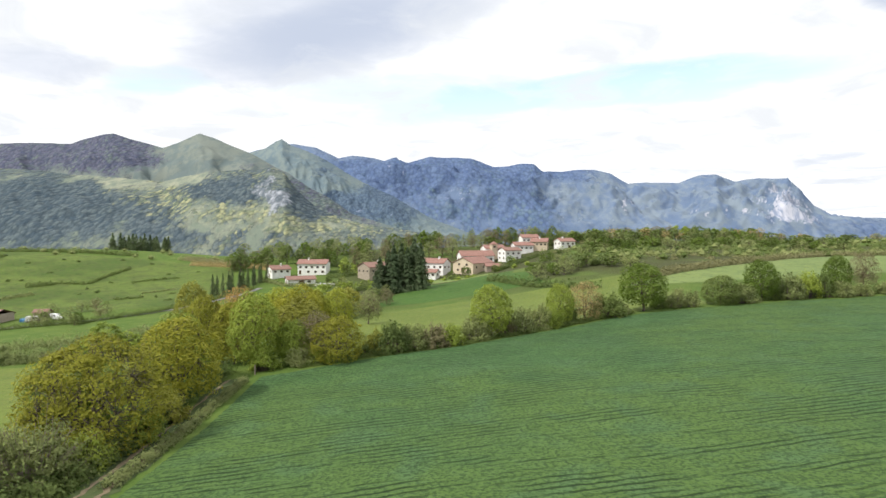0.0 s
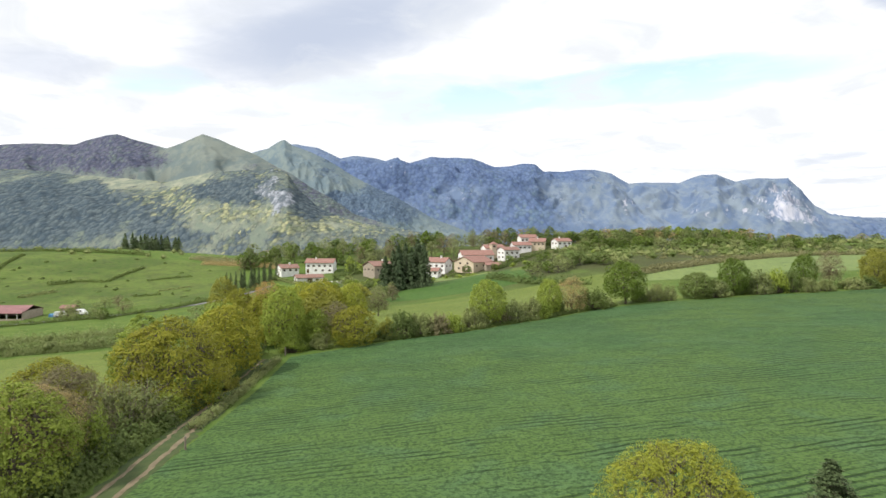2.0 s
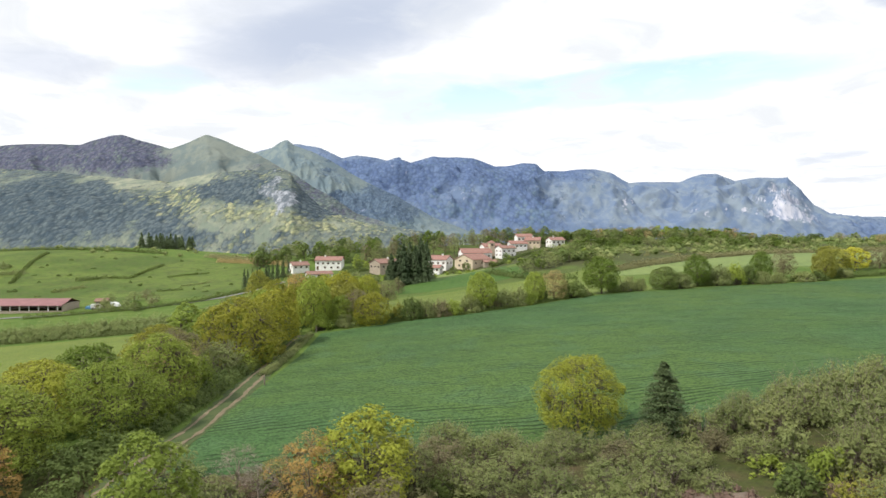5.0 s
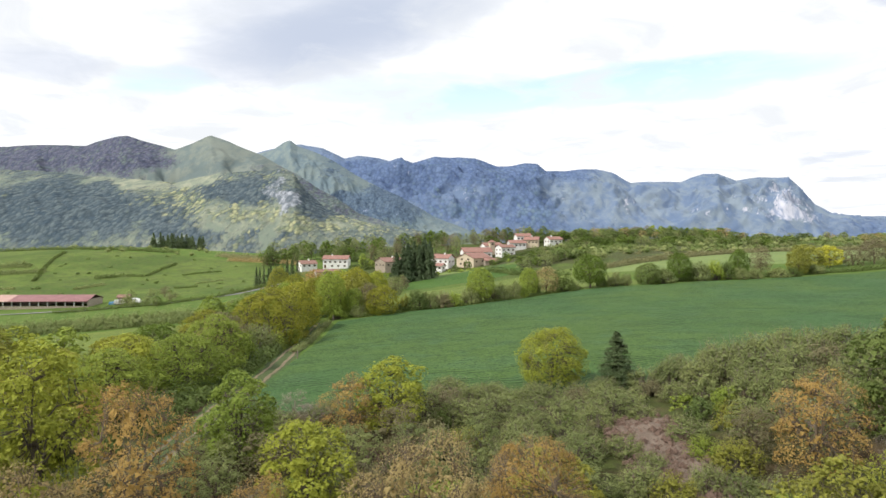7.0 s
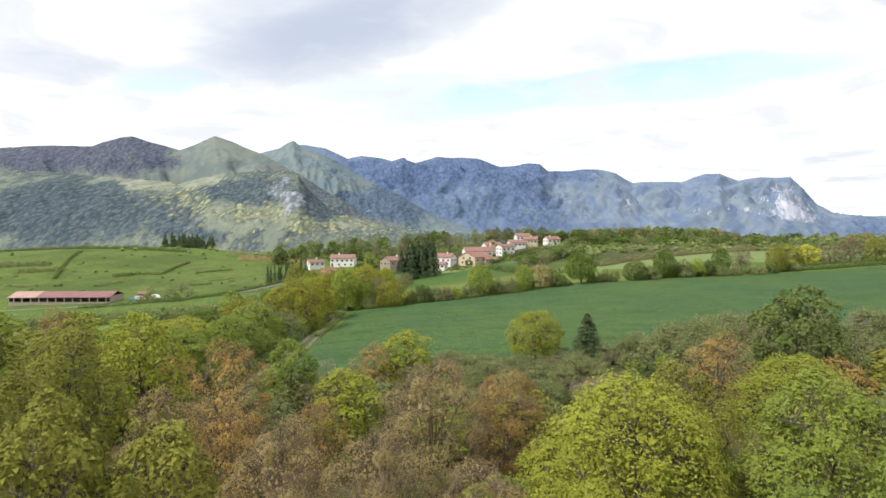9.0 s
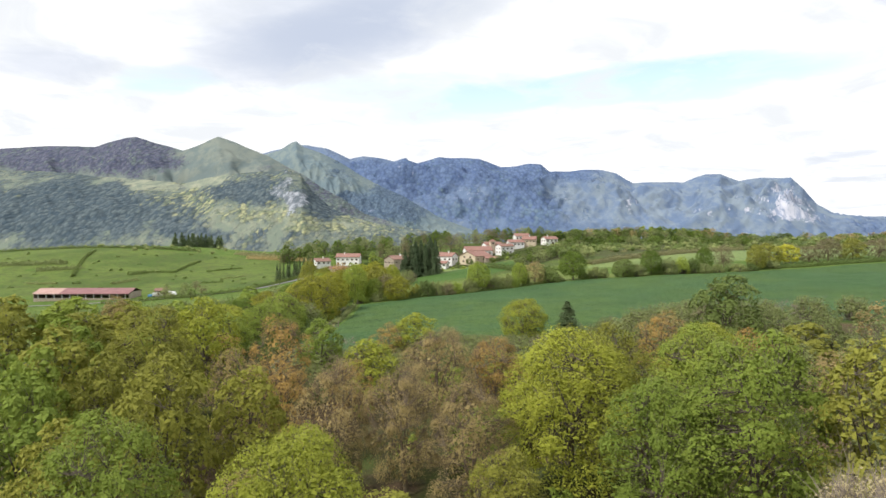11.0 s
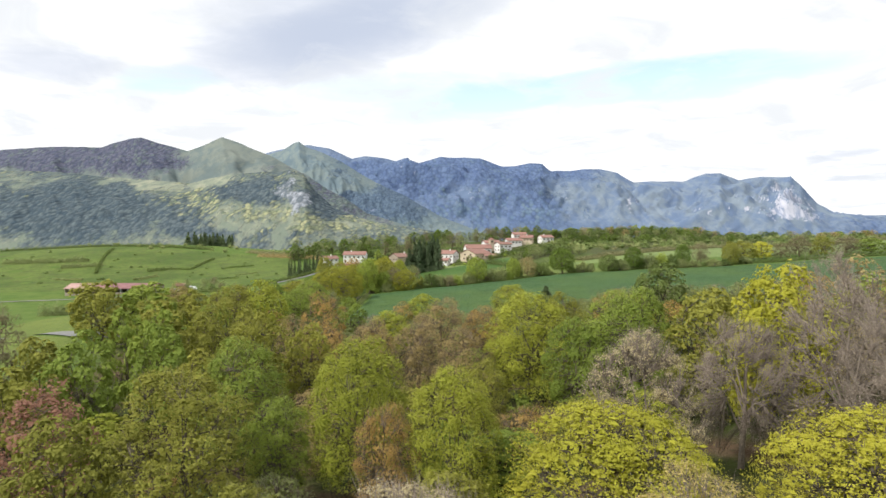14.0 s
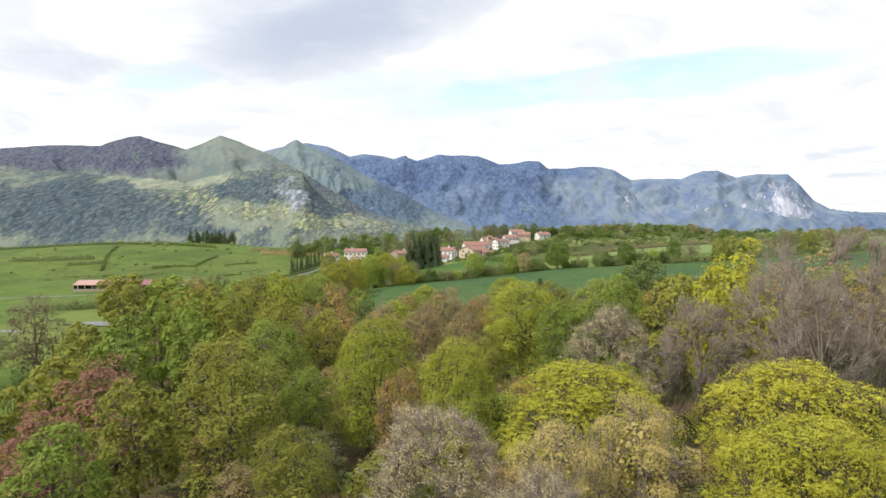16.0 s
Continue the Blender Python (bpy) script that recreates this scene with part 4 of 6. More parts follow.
def tree(x, y, top, r, kind, lod="near", height=None, group=""):
    """A tree at a place on the land: crown top at height top (or of its own height), crown radius r."""
    z = gz(x, y) - 0.15
    H = height or max(2.5, top - z)
    lod = {"mid": "near", "near": "close"}.get(lod, lod) if r > 5.0 else lod
    ms = meshes(kind, lod, RNG.randrange(3 if lod != "far" else 2), lod in ("close", "edge", "near", "open", "mid") and r / H > 0.52)
    s, sz = r / ms["R"], H / ms["H"]
    name, label = KIND[kind][:2]
    m = Matrix.LocRotScale((x, y, z), Euler((0, 0, RNG.random() * 6.28)), (s * RNG.uniform(0.92, 1.08), s, sz))
    TREES.append((x, y, r))
    return stand(name, label, "tree", ms, m, group)


def shrub(x, y, r, h, kind, lod="near", group=""):
    key = ("shrub", kind, lod, RNG.randrange(2))
    if key not in PROTO:
        p = {"near": (100, 28, 0.115, 1), "mid": (90, 30, 0.19, 0), "wide": (30, 18, 0.36, 1), "far": (20, 11, 0.58, 0)}[lod]
        PROTO[key] = shrub_mesh(len(PROTO) * 13 + 5, LEAF[kind], BARK_PALE if kind in ("sage", "grey", "pale") else BARK, puffs=p[0], per=p[1], size=p[2], twig=p[3])
    ms = PROTO[key]
    m = Matrix.LocRotScale((x, y, gz(x, y) - 0.1), Euler((0, 0, RNG.random() * 6.28)), (r / ms["R"], r / ms["R"] * RNG.uniform(0.9, 1.1), h / ms["H"]))
    TREES.append((x, y, r))
    words = {"sage": "grey-green", "olive": "olive-yellow", "green": "green", "dark": "dark green", "brown": "brownish", "bracken": "dry brown", "grey": "grey leafless", "spring": "yellow-green", "rust": "rust-coloured", "dun": "dull brown", "pale": "pale", "yellow": "yellow", "red": "red-brown"}[kind]
    return stand("shrub", words + " rounded bushy shrub in spring", "shrub", ms, m, group)


def conifer(x, y, h, r, lod="near", group=""):
    key = ("conifer", lod, RNG.randrange(2))
    if key not in PROTO:
        p = {"near": (40, 620, 0.17), "mid": (36, 190, 0.40), "slim": (30, 80, 0.42), "far": (18, 60, 0.80)}[lod]
        PROTO[key] = conifer_mesh(len(PROTO) * 17 + 3, LEAF["young_needle" if lod != "mid" else "needle"], BARK, whorls=p[0], per=p[1], size=p[2])
    ms = PROTO[key]
    m = Matrix.LocRotScale((x, y, gz(x, y) - 0.1), Euler((0, 0, RNG.random() * 6.28)), (r / ms["R"], r / ms["R"], h / ms["H"]))
    TREES.append((x, y, r))
    return stand("spruce_tree", "dark green conical spruce", "tree", ms, m, group)


def scrub(name, label, kind, places, leaf=0.6):
    """Far, low bushes that nobody could count: one leafy object."""
    r = np.random.RandomState(len(places) + len(label))
    P, O = [], []
    for x, y, rad, h in places:
        n = 80
        o = r.normal(size=(n, 3))
        o /= np.linalg.norm(o, axis=1)[:, None]
        o[:, 2] = np.abs(o[:, 2])
        P.append(np.array([x, y, gz(x, y)]) + o * np.array([rad, rad, h]) * (0.5 + 0.5 * r.rand(n))[:, None])
        O.append(o + np.array([0, 0, 0.6]))
    lv, lf = leaves(np.concatenate(P), np.concatenate(O), leaf, r)
    q = np.array(places)
    cv, cf = clumps(np.column_stack([q[:, :2], ground_z(q[:, 0], q[:, 1]) + q[:, 3] * 0.35]), np.minimum(q[:, 2], q[:, 3]) * 0.5, r, 0.9)
    lv, lf = np.concatenate([lv, cv]), np.concatenate([lf, cf + len(lv)])
    return tagged(new(name, np_mesh(name, lv, lf, LEAF[kind])), label, "scrub", kind="stuff")


def hedge(line, width, height, kind, lod, label, name="hedge"):
    """A hedge along a line: stems and a leafy body with an uneven top, one thing."""
    r = np.random.RandomState(int(abs(line[0][0]) * 7 + abs(line[0][1]) * 3) % 9999)
    size, dens = {"near": (0.20, 70), "mid": (0.30, 30), "far": (0.6, 8)}[lod]
    length = sum(math.hypot(b[0] - a[0], b[1] - a[1]) for a, b in zip(line, line[1:]))
    n = int(length * dens * (width + height))
    c = resample(line, 400)
    t = r.rand(n) * 399
    i = t.astype(int)
    base = c[i] + (c[np.minimum(i + 1, 399)] - c[i]) * (t - i)[:, None]
    wave = 0.72 + 0.2 * np.sin(t * 0.13 * length / 40) + 0.22 * np.sin(t * 0.41 * length / 40 + 2) + 0.1 * np.sin(t * 1.1)
    wave = np.clip(wave, 0.35, 1.2)
    ang = r.rand(n) * np.pi
    rr = r.rand(n) ** 0.35
    tang = (c[np.minimum(i + 1, 399)] - c[np.maximum(i - 1, 0)])
    tang /= np.linalg.norm(tang, axis=1)[:, None]
    nr = np.stack([-tang[:, 1], tang[:, 0]], 1)
    off = np.cos(ang) * rr * width * 0.5 * (0.7 + 0.5 * wave)
    xy = base + nr * off[:, None] + r.normal(size=(n, 2)) * 0.12
    h = np.sin(ang) * rr * height * wave
    pos = np.column_stack([xy, ground_z(xy[:, 0], xy[:, 1]) + 0.1 + h])
    out = np.column_stack([nr * np.cos(ang)[:, None], np.sin(ang) + 0.3])
    lv, lf = leaves(pos, out, size, r)
    m = max(14, int(length * {"near": 2.2, "mid": 0.9, "far": 0.45}[lod]))
    j = (r.rand(m) * 399).astype(int)
    cr = np.minimum(width, height * 1.3) * (0.09 + 0.07 * r.rand(m))
    cxy = c[j] + r.normal(size=(m, 2)) * width * 0.2
    cz = ground_z(cxy[:, 0], cxy[:, 1]) + np.clip(wave[:m] * height * 0.75 - cr, 0.0, None) * r.rand(m) + cr * 0.3
    cv, cf = clumps(np.column_stack([cxy, cz]), cr, r)
    n_leaf = len(lf)
    lv, lf = np.concatenate([lv, cv]), np.concatenate([lf, cf + len(lv)])
    mid = np.array([line[len(line) // 2][0], line[len(line) // 2][1], gz(*line[len(line) // 2])])
    e = tagged(new(name), label, "hedge")
    e.location = mid
    part("foliage", np_mesh("foliage", lv - mid, lf, LEAF[kind], np.arange(len(lf)) >= n_leaf), e)
    st = []
    for j in np.linspace(0, 399, max(4, min(120, int(length / (1.2 if lod == "near" else 4))))).astype(int):
        p = np.array([c[j][0], c[j][1], gz(*c[j])]) - mid
        st.append((p + np.array([0, 0, -0.2]), p + np.array([r.normal() * 0.3, r.normal() * 0.3, height * 0.7]), 0.05, 0.02))
    tv, tf = tubes(st, 4)
    tagged(part("stem", np_mesh("stem", tv, tf, BARK), e), kind="stuff")
    return e


def detail(x, y):
    """How finely a tree is built, by its distance from the middle of the wood."""
    return "far" if y < -108 else "close" if (abs(x) < (12 if y > -50 else 22) or -45 < y < -24 and 0 < x < 25) and y < -20 else "near" if abs(x) < 33 else "mid"


# the wood that the flight crosses: place, top, radius, kind
WOOD_A = [
    (-19, -16.5, 21.5, 4, 'rust'), (-17.4, -3, 19.2, 3.2, 'green'), (-9.5, -13, 18.4, 3.4, 'spring'), (-31.5, -19, 23, 5.2, 'olive'),
    (-30, -8, 22.8, 4.6, 'spring'), (-21.5, -23, 19, 3.8, 'brown'), (-16.4, -23.5, 17.6, 2.8, 'rust'), (-8.5, 0.5, 18.2, 3, 'rust'),
    (-5, 2, 19.4, 3.4, 'spring'), (-10.5, -20, 17.2, 2.8, 'rust'), (4.2, -22.5, 20.3, 3.8, 'rust'), (-1.3, -26.5, 21.8, 4.3, 'brown'),
    (23.7, -13, 21.6, 3.4, 'rust'), (8.2, -39.5, 23.9, 5.3, 'spring'), (23, -26, 22.2, 4.6, 'spring'), (32, -11, 25.6, 4.3, 'dark'),
    (-40.7, -22, 20.8, 4.4, 'olive'), (-36.2, -32, 20.8, 3.8, 'green'), (-31.6, -28, 19.5, 3.5, 'olive'), (-22.2, -38.5, 21.3, 4, 'olive'),
    (-19.6, -52, 20.8, 4.8, 'green'), (-17.5, -33, 19.2, 3.6, 'olive'), (-7.2, -60.5, 22.2, 4.6, 'spring'), (1.2, -42, 20.2, 3.6, 'brown'),
]
WOOD_B = [
    (12, -50.5, 22.3, 3.8, 'green'), (17, -51.5, 25.3, 4.6, 'green'), (17.5, -40, 24, 4.4, 'green'), (22, -54, 25.6, 4.2, 'olive'),
    (13.5, -34, 23, 3.8, 'olive'), (-3.6, -37.5, 20.4, 3.6, 'brown'), (-9.2, -36, 20.6, 3.3, 'brown'), (2.8, -51.5, 18.5, 2.8, 'olive'),
    (-33, -38.5, 20, 3.8, 'green'), (-62.5, -24, 20.6, 5.6, 'dun'), (-70, -27, 20, 5.2, 'dun'), (-60, -1.5, 22.2, 4.8, 'olive'),
    (-66, 6, 21.2, 4.4, 'olive'), (-55, 4, 21.4, 4.6, 'green'), (-50, -2, 20.0, 4.4, 'olive'),
    (-45, -13, 20.8, 4.6, 'green'), (-62, -42, 16, 4.5, 'green'), (-43, -50, 17.3, 4, 'olive'), (-34.5, -56.5, 17.8, 5, 'red'),
    (-18.8, -67, 21.2, 5.4, 'olive'), (0, -67.5, 21.4, 3.4, 'spring'), (-0.8, -87.5, 21.3, 4.3, 'pale'), (3.2, -92.5, 19.8, 3.2, 'pale'), (9.6, -75.4, 20.8, 6.6, 'yellow'),
]
WOOD_C = [
    (9.6, -86.4, 21.0, 3.9, 'cream'), (5.0, -88, 20.6, 3.5, 'cream'), (20.8, -79.5, 21.8, 6.2, 'yellow'), (17.2, -88, 20.8, 4.4, 'yellow'),
    (-42.4, -38.5, 19.2, 4, 'green'), (-41, -29.5, 20.7, 3.6, 'green'), (-25, -30.5, 20.6, 3.6, 'olive'), (-13.8, -60.5, 17.5, 2.8, 'green'),
    (-4.4, -67.5, 18.7, 2.8, 'rust'), (12, -69, 24, 4.4, 'pale'), (20.5, -65, 24.2, 4, 'grey'), (26, -69, 27.6, 4.8, 'grey'),
    (32, -69, 30, 5.2, 'grey'), (25, -60, 28, 4.4, 'yellow'), (-48, -36, 18.2, 4, 'olive'), (-25, -46, 18.4, 3.4, 'olive'),
    (-26, -68, 18, 4, 'olive'), (29, -45, 25, 4.5, 'sage'), (31, -56, 28.5, 5, 'grey'), (-36, -65, 15.4, 4, 'red'),
    (25.5, -74, 26.4, 4.4, 'grey'), (-9.5, -48, 19, 3.4, 'spring'), (-26, -78, 17.5, 3.6, 'green'), (-11, -77, 17, 3, 'olive'),
]
for x, y, top, r, kind in WOOD_A + WOOD_B + WOOD_C:
    tree(x, y, top, r, kind, detail(x, y))
# wood edge against the crop
tree(11.2, 17.2, 19.8, 4.3, "spring", "close")
conifer(18.2, 15.6, 6.3, 2.5)
EDGE_A = [
    (-5, 12, 2.2, 2.2, 'sage'), (0, 13, 2.4, 2.6, 'sage'), (4.5, 12.5, 2.2, 2.2, 'sage'), (8, 10.5, 2, 2.2, 'sage'),
    (14, 12, 2.2, 2.6, 'sage'), (15, 8.5, 2.4, 2.8, 'sage'), (20.8, 14, 2.2, 2.8, 'sage'), (23.5, 14.5, 2.2, 3.0, 'sage'),
    (26, 12, 2.4, 3.6, 'sage'), (28.9, 14, 2.8, 4.6, 'sage'), (32, 16, 2.8, 4.4, 'sage'), (35, 17, 3, 4.8, 'sage'),
    (39, 19, 3, 4.8, 'sage'), (36, 12, 2.8, 4.6, 'sage'), (43, 20, 3, 4.6, 'sage'), (22, 7.5, 2, 2.4, 'sage'),
    (17.5, 8, 2, 2.4, 'sage'), (11.5, 6, 2.2, 2.2, 'sage'), (30.5, 8, 2.8, 4.8, 'sage'), (47, 21, 3.2, 4.6, 'sage'),
    (52, 21, 3, 4.4, 'sage'), (7, 4, 2.2, 2.2, 'sage'), (1, 5, 2.2, 2.4, 'sage'), (-12, 7, 2.2, 2.4, 'sage'),
]
EDGE_B = [
    (-15.5, 4, 2.2, 2.6, 'sage'), (26.5, 3, 2.2, 4.2, 'sage'), (58, 19, 3.4, 5, 'sage'), (64, 17, 3.2, 5, 'sage'),
    (20.5, 10.5, 1.5, 2.2, 'dun'), (12.5, 1, 2, 2.6, 'sage'), (14, -15, 1.8, 2.6, 'olive'), (16.8, -13, 1.6, 2.2, 'sage'),
    (18.2, -15, 1.6, 2.4, 'sage'), (14.2, -9.5, 1.4, 1.8, 'sage'), (18.6, -8, 1.5, 2.0, 'green'), (12.5, -13, 2, 2.6, 'sage'),
    (19.5, -11, 2, 2.8, 'olive'), (18.8, -4, 1.8, 2.4, 'sage'), (13.2, -6, 1.6, 2, 'sage'), (16, -18.5, 1.8, 2.4, 'olive'),
    (19.8, -17, 2, 3, 'sage'), (12.6, -19, 2.2, 3.2, 'olive'), (17, 2.5, 1.5, 1.8, 'sage'), (23, -3, 2, 3.2, 'olive'),
    (27, -3, 2.2, 3.4, 'sage'), (6, -2, 2.4, 3, 'sage'), (1, -4, 2.2, 2.8, 'olive'), (10, -6, 2.2, 3, 'sage'),
]
EDGE_C = [
    (33, 2, 2.6, 4.4, 'sage'), (38, 5, 3, 5, 'sage'), (43, 8, 3, 5, 'sage'), (9, 13.5, 1.8, 2.2, 'sage'),
    (-9, 3.5, 2, 2.6, 'sage'), (2.5, 10, 2.2, 2.6, 'sage'), (6.3, 9, 2.0, 2.4, 'sage'), (-2.4, 10.4, 2.0, 2.4, 'sage'),
    (10.8, 12.2, 1.8, 2.4, 'sage'), (16.4, 12.8, 1.8, 2.6, 'sage'), (13, 9.5, 2.0, 2.4, 'dun'), (24.8, 15.6, 2.0, 3.4, 'sage'),
    (29.5, 17.5, 2.2, 3.8, 'sage'), (-6.8, 8.4, 1.8, 2.2, 'sage'),
]
for x, y, r, h, kind in EDGE_A + EDGE_B + EDGE_C:
    shrub(x, y, r, h, kind)

# trees between the named ones
rng = random.Random(21)
CANOPY = ["olive", "olive", "green", "spring", "brown", "rust", "olive", "brown", "sage"]
for _ in range(2600):
    x, y = rng.uniform(-70, 75), rng.uniform(-128, 6)
    if x < -24 - max(0, (y + 8)) * 0.2 - 30 or (abs(x) < 7 and y < -98) or (abs(x + 24.5) < 4 and y > -10):
        continue
    if x < -50 and -24 < y < 16 or y > -13 and x > -22 or 9 < x < 22 and y > -21:
        continue                                             # the low edge and the brown clearing
    r = rng.uniform(2.6, 4.0)
    if any((x - a) ** 2 + (y - b) ** 2 < (0.80 * (r + c)) ** 2 for a, b, c in TREES):
        continue
    kind = rng.choice(["grey", "pale", "brown", "grey", "sage"] if x > 24 and y < -45 else CANOPY)
    tree(x, y, 0, r, kind, {"close": "near", "near": "mid", "mid": "wide"}.get(detail(x, y), "far"), height=rng.uniform(4.2, 6.4) if abs(x) < 44 else rng.uniform(5.5, 8.0))
for _ in range(2200):                                        # undergrowth
    x, y = rng.uniform(-50, 55), rng.uniform(-112, 8)
    r = rng.uniform(1.0, 1.8)
    if any((x - a) ** 2 + (y - b) ** 2 < (0.45 * (r + c)) ** 2 for a, b, c in TREES) or (abs(x + 24.5) < 3 and y > -10) or x < -42:
        continue
    if len([1 for a, b, c in TREES if c < 1.9]) > 170:
        break
    if 13 < x < 21 and -14 < y < 6:
        continue                                             # the brown clearing
    shrub(x, y, r, rng.uniform(1.2, 2.6), rng.choice(["dark", "dark", "green", "bracken", "sage"]), "wide")

for _ in range(700):                                         # low growth towards the crop
    x, y, r = rng.uniform(-22, 48), rng.uniform(-14, 9), rng.uniform(1.7, 2.6)
    if 11 < x < 20.5 and -16 < y < 4 or abs(x + 24.5) < 3.2 or any((x - a) ** 2 + (y - b) ** 2 < (0.62 * (r + c)) ** 2 for a, b, c in TREES):
        continue
    tree(x, y, 0, r, rng.choice(["sage", "sage", "sage", "sage", "sage", "grey", "dun"]), "wide" if x > 24 or x < -10 else "mid", height=rng.uniform(3.0, 4.6) * (0.72 if y > 2 and x < 26 else 1.0) + max(0, x - 25) * 0.08)

# trees along the farm track and round the crop
HEDGEROW_A = [
    (-31.5, 31, 19.6, 5, 'green'), (-34.5, 43, 18.6, 4.2, 'dun'), (-37.5, 22, 18.3, 5, 'spring'), (-36, 12, 18.3, 4.8, 'green'),
    (-44, 30, 17, 4.4, 'gold'), (-42, 8, 17, 4.5, 'gold'), (-31.6, 58, 20.9, 6.6, 'gold'), (-30.2, 75, 20.6, 5.4, 'gold'),
    (-30.5, 20, 18.8, 4.4, 'green'), (-33, 36, 18.6, 3.8, 'brown'), (-34, 84, 20, 4.4, 'green'), (-38, 66, 18.6, 4.8, 'leafy'),
    (-39, 48, 18.2, 4.8, 'gold'), (-40, 33, 18.2, 4.4, 'leafy'), (-45, 19, 16, 4.4, 'green'), (-49, 7, 16, 4.4, 'gold'),
    (-40, -3, 18.3, 4.2, 'green'), (-47, -9, 18, 4.2, 'gold'), (-27.1, 92, 21.9, 3.9, 'green'), (-34, 107, 21.6, 4.6, 'rust'),
    (-23.1, 104, 22, 4.3, 'gold'), (-18.4, 94.2, 19, 3.2, 'dun'), (-21.8, 100, 20.2, 4.8, 'olive'), (-21.6, 93.8, 17.7, 2.7, 'green'), (-37, 101, 20.6, 4.0, 'gold'), (-45, 116, 21.8, 3.8, 'olive'), (-15.2, 92.8, 18.3, 4.2, 'gold'), (-32, 99, 20, 4, 'gold'),
]
HEDGEROW_B = [
    (-28.5, 113, 21, 3.8, 'spring'), (-18.2, 113.0, 20.8, 3.1, 'spring'), (-15.9, 138, 17.5, 2.9, 'sage'), (8.3, 108.1, 21.7, 3.9, 'green'),
    (21.2, 118.5, 21.1, 2.8, 'green'), (26.9, 121.8, 21.3, 3.7, 'brown'), (40.9, 131.8, 24.2, 5.0, 'leafy'), (59.6, 139.2, 21.2, 4.4, 'dark'),
    (70.6, 143.3, 24.4, 4.1, 'leafy'), (93.3, 153.2, 25.2, 3.6, 'leafy'), (101.6, 156.5, 26.0, 3.8, 'dun'), (114.1, 156.8, 26.1, 3.9, 'olive'),
    (-22.5, 110.5, 20.5, 3.4, 'gold'),
    (128, 176, 26, 6, 'olive'), (137, 178, 25.5, 5, 'yellow'),
    (146, 180, 25, 5, 'dun'), (155, 182, 28.5, 6.5, 'dun'), (166, 184, 28, 6, 'olive'), (178, 186, 28, 7, 'dun'),
    (191, 188, 27, 7, 'green'),
]
for x, y, top, r, kind in HEDGEROW_A + HEDGEROW_B:
    tree(x, y, top, r, kind, "edge" if y < 62 and x > -40 else "open" if y < 160 else "mid")
HEDGE_SHRUBS_A = [
    (-31, 48, 4.2, 6.4, 'sage'), (-25, 90.5, 2.6, 4.2, 'green'), (-20.5, 92, 2.2, 3.2, 'sage'), (-17.5, 93, 2, 3.4, 'green'),
    (-28.6, 61, 2.4, 3.6, 'green'), (-29, 68, 2.4, 3.8, 'olive'), (-29.5, 53, 2.8, 4, 'green'), (-30, 38, 3, 5.6, 'green'),
    (-29, 24, 3, 5.6, 'green'), (-7.6, 97.2, 2.9, 5.4, 'dark'), (-4.6, 99.4, 2.8, 4.7, 'sage'), (-1.4, 100.7, 2.5, 4.2, 'dun'),
    (1.4, 101.8, 2.2, 3.8, 'green'), (5.4, 105.5, 2.6, 5.0, 'sage'), (13.5, 111.4, 2.5, 5.2, 'sage'), (16.8, 114.2, 2.5, 5.5, 'sage'),
    (19.6, 115.3, 2.3, 4.0, 'green'), (31.5, 124.3, 3.6, 5.4, 'dark'), (48.5, 135.1, 2.6, 4.7, 'sage'), (52.0, 135.6, 2.1, 4.0, 'sage'),
]
HEDGE_SHRUBS_B = [
    (65.1, 140.3, 3.4, 5.3, 'sage'), (76.9, 144.1, 3.7, 7.0, 'sage'), (82.3, 146.1, 3.5, 6.7, 'green'), (86.7, 147.4, 2.8, 6.5, 'dark'),
    (90.8, 147.0, 2.8, 4.2, 'sage'), (95.8, 148.4, 2.8, 3.6, 'sage'), (104.4, 151.2, 3.6, 3.7, 'sage'), (110, 153, 2.8, 3.6, 'dark'),
    (120, 158, 3.2, 4, 'sage'), (-40, 90, 3.5, 4, 'green'), (-38, 82, 3, 4, 'sage'), (35.2, 128.2, 2.2, 3.0, 'sage'),
    (44.8, 134.2, 1.8, 3.0, 'dark'), (23.6, 120.2, 1.4, 5.4, 'dark'), (-11.5, 95.8, 1.9, 2.0, 'dark'), (10.6, 110.4, 2.0, 3.6, 'dun'),
    (-10, 97.5, 2.2, 4.0, 'olive'), (6.4, 106.8, 2.0, 3.8, 'sage'), (62.4, 141.5, 2.4, 4.6, 'dark'), (73.6, 144.8, 2.6, 4.4, 'dark'),
]
for x, y, r, h, kind in HEDGE_SHRUBS_A + HEDGE_SHRUBS_B:
    shrub(x, y, r, h, kind, "near" if y < 55 else "mid")
hedge([(-29.5, 8), (-28.8, 22), (-29.0, 38), (-30.5, 54), (-31.0, 72), (-31.0, 92)], 3.4, 2.4, "dark", "mid", "dark green undergrowth below the trees along the track", "thicket")
hedge([(-27.4, 4), (-26.8, 20), (-27.4, 38), (-28.6, 54), (-29.4, 70)], 2.2, 1.7, "dark", "mid", "dark green nettles and brambles beside the track", "bank_hedge")
hedge([(-24.6, 47), (-25.0, 58), (-25.6, 70), (-25.8, 84)], 1.5, 0.95, "sage", "near", "low bank of grey-green brambles and dry grass beside the track", "bank_hedge")
dead = [(rng.uniform(12.6, 19), rng.uniform(-17, 2.5), rng.uniform(0.4, 0.9), rng.uniform(0.25, 0.8)) for _ in range(190)]
scrub("dead_bracken", "flattened pinkish brown dead bracken in the clearing", "dead", dead, 0.15)
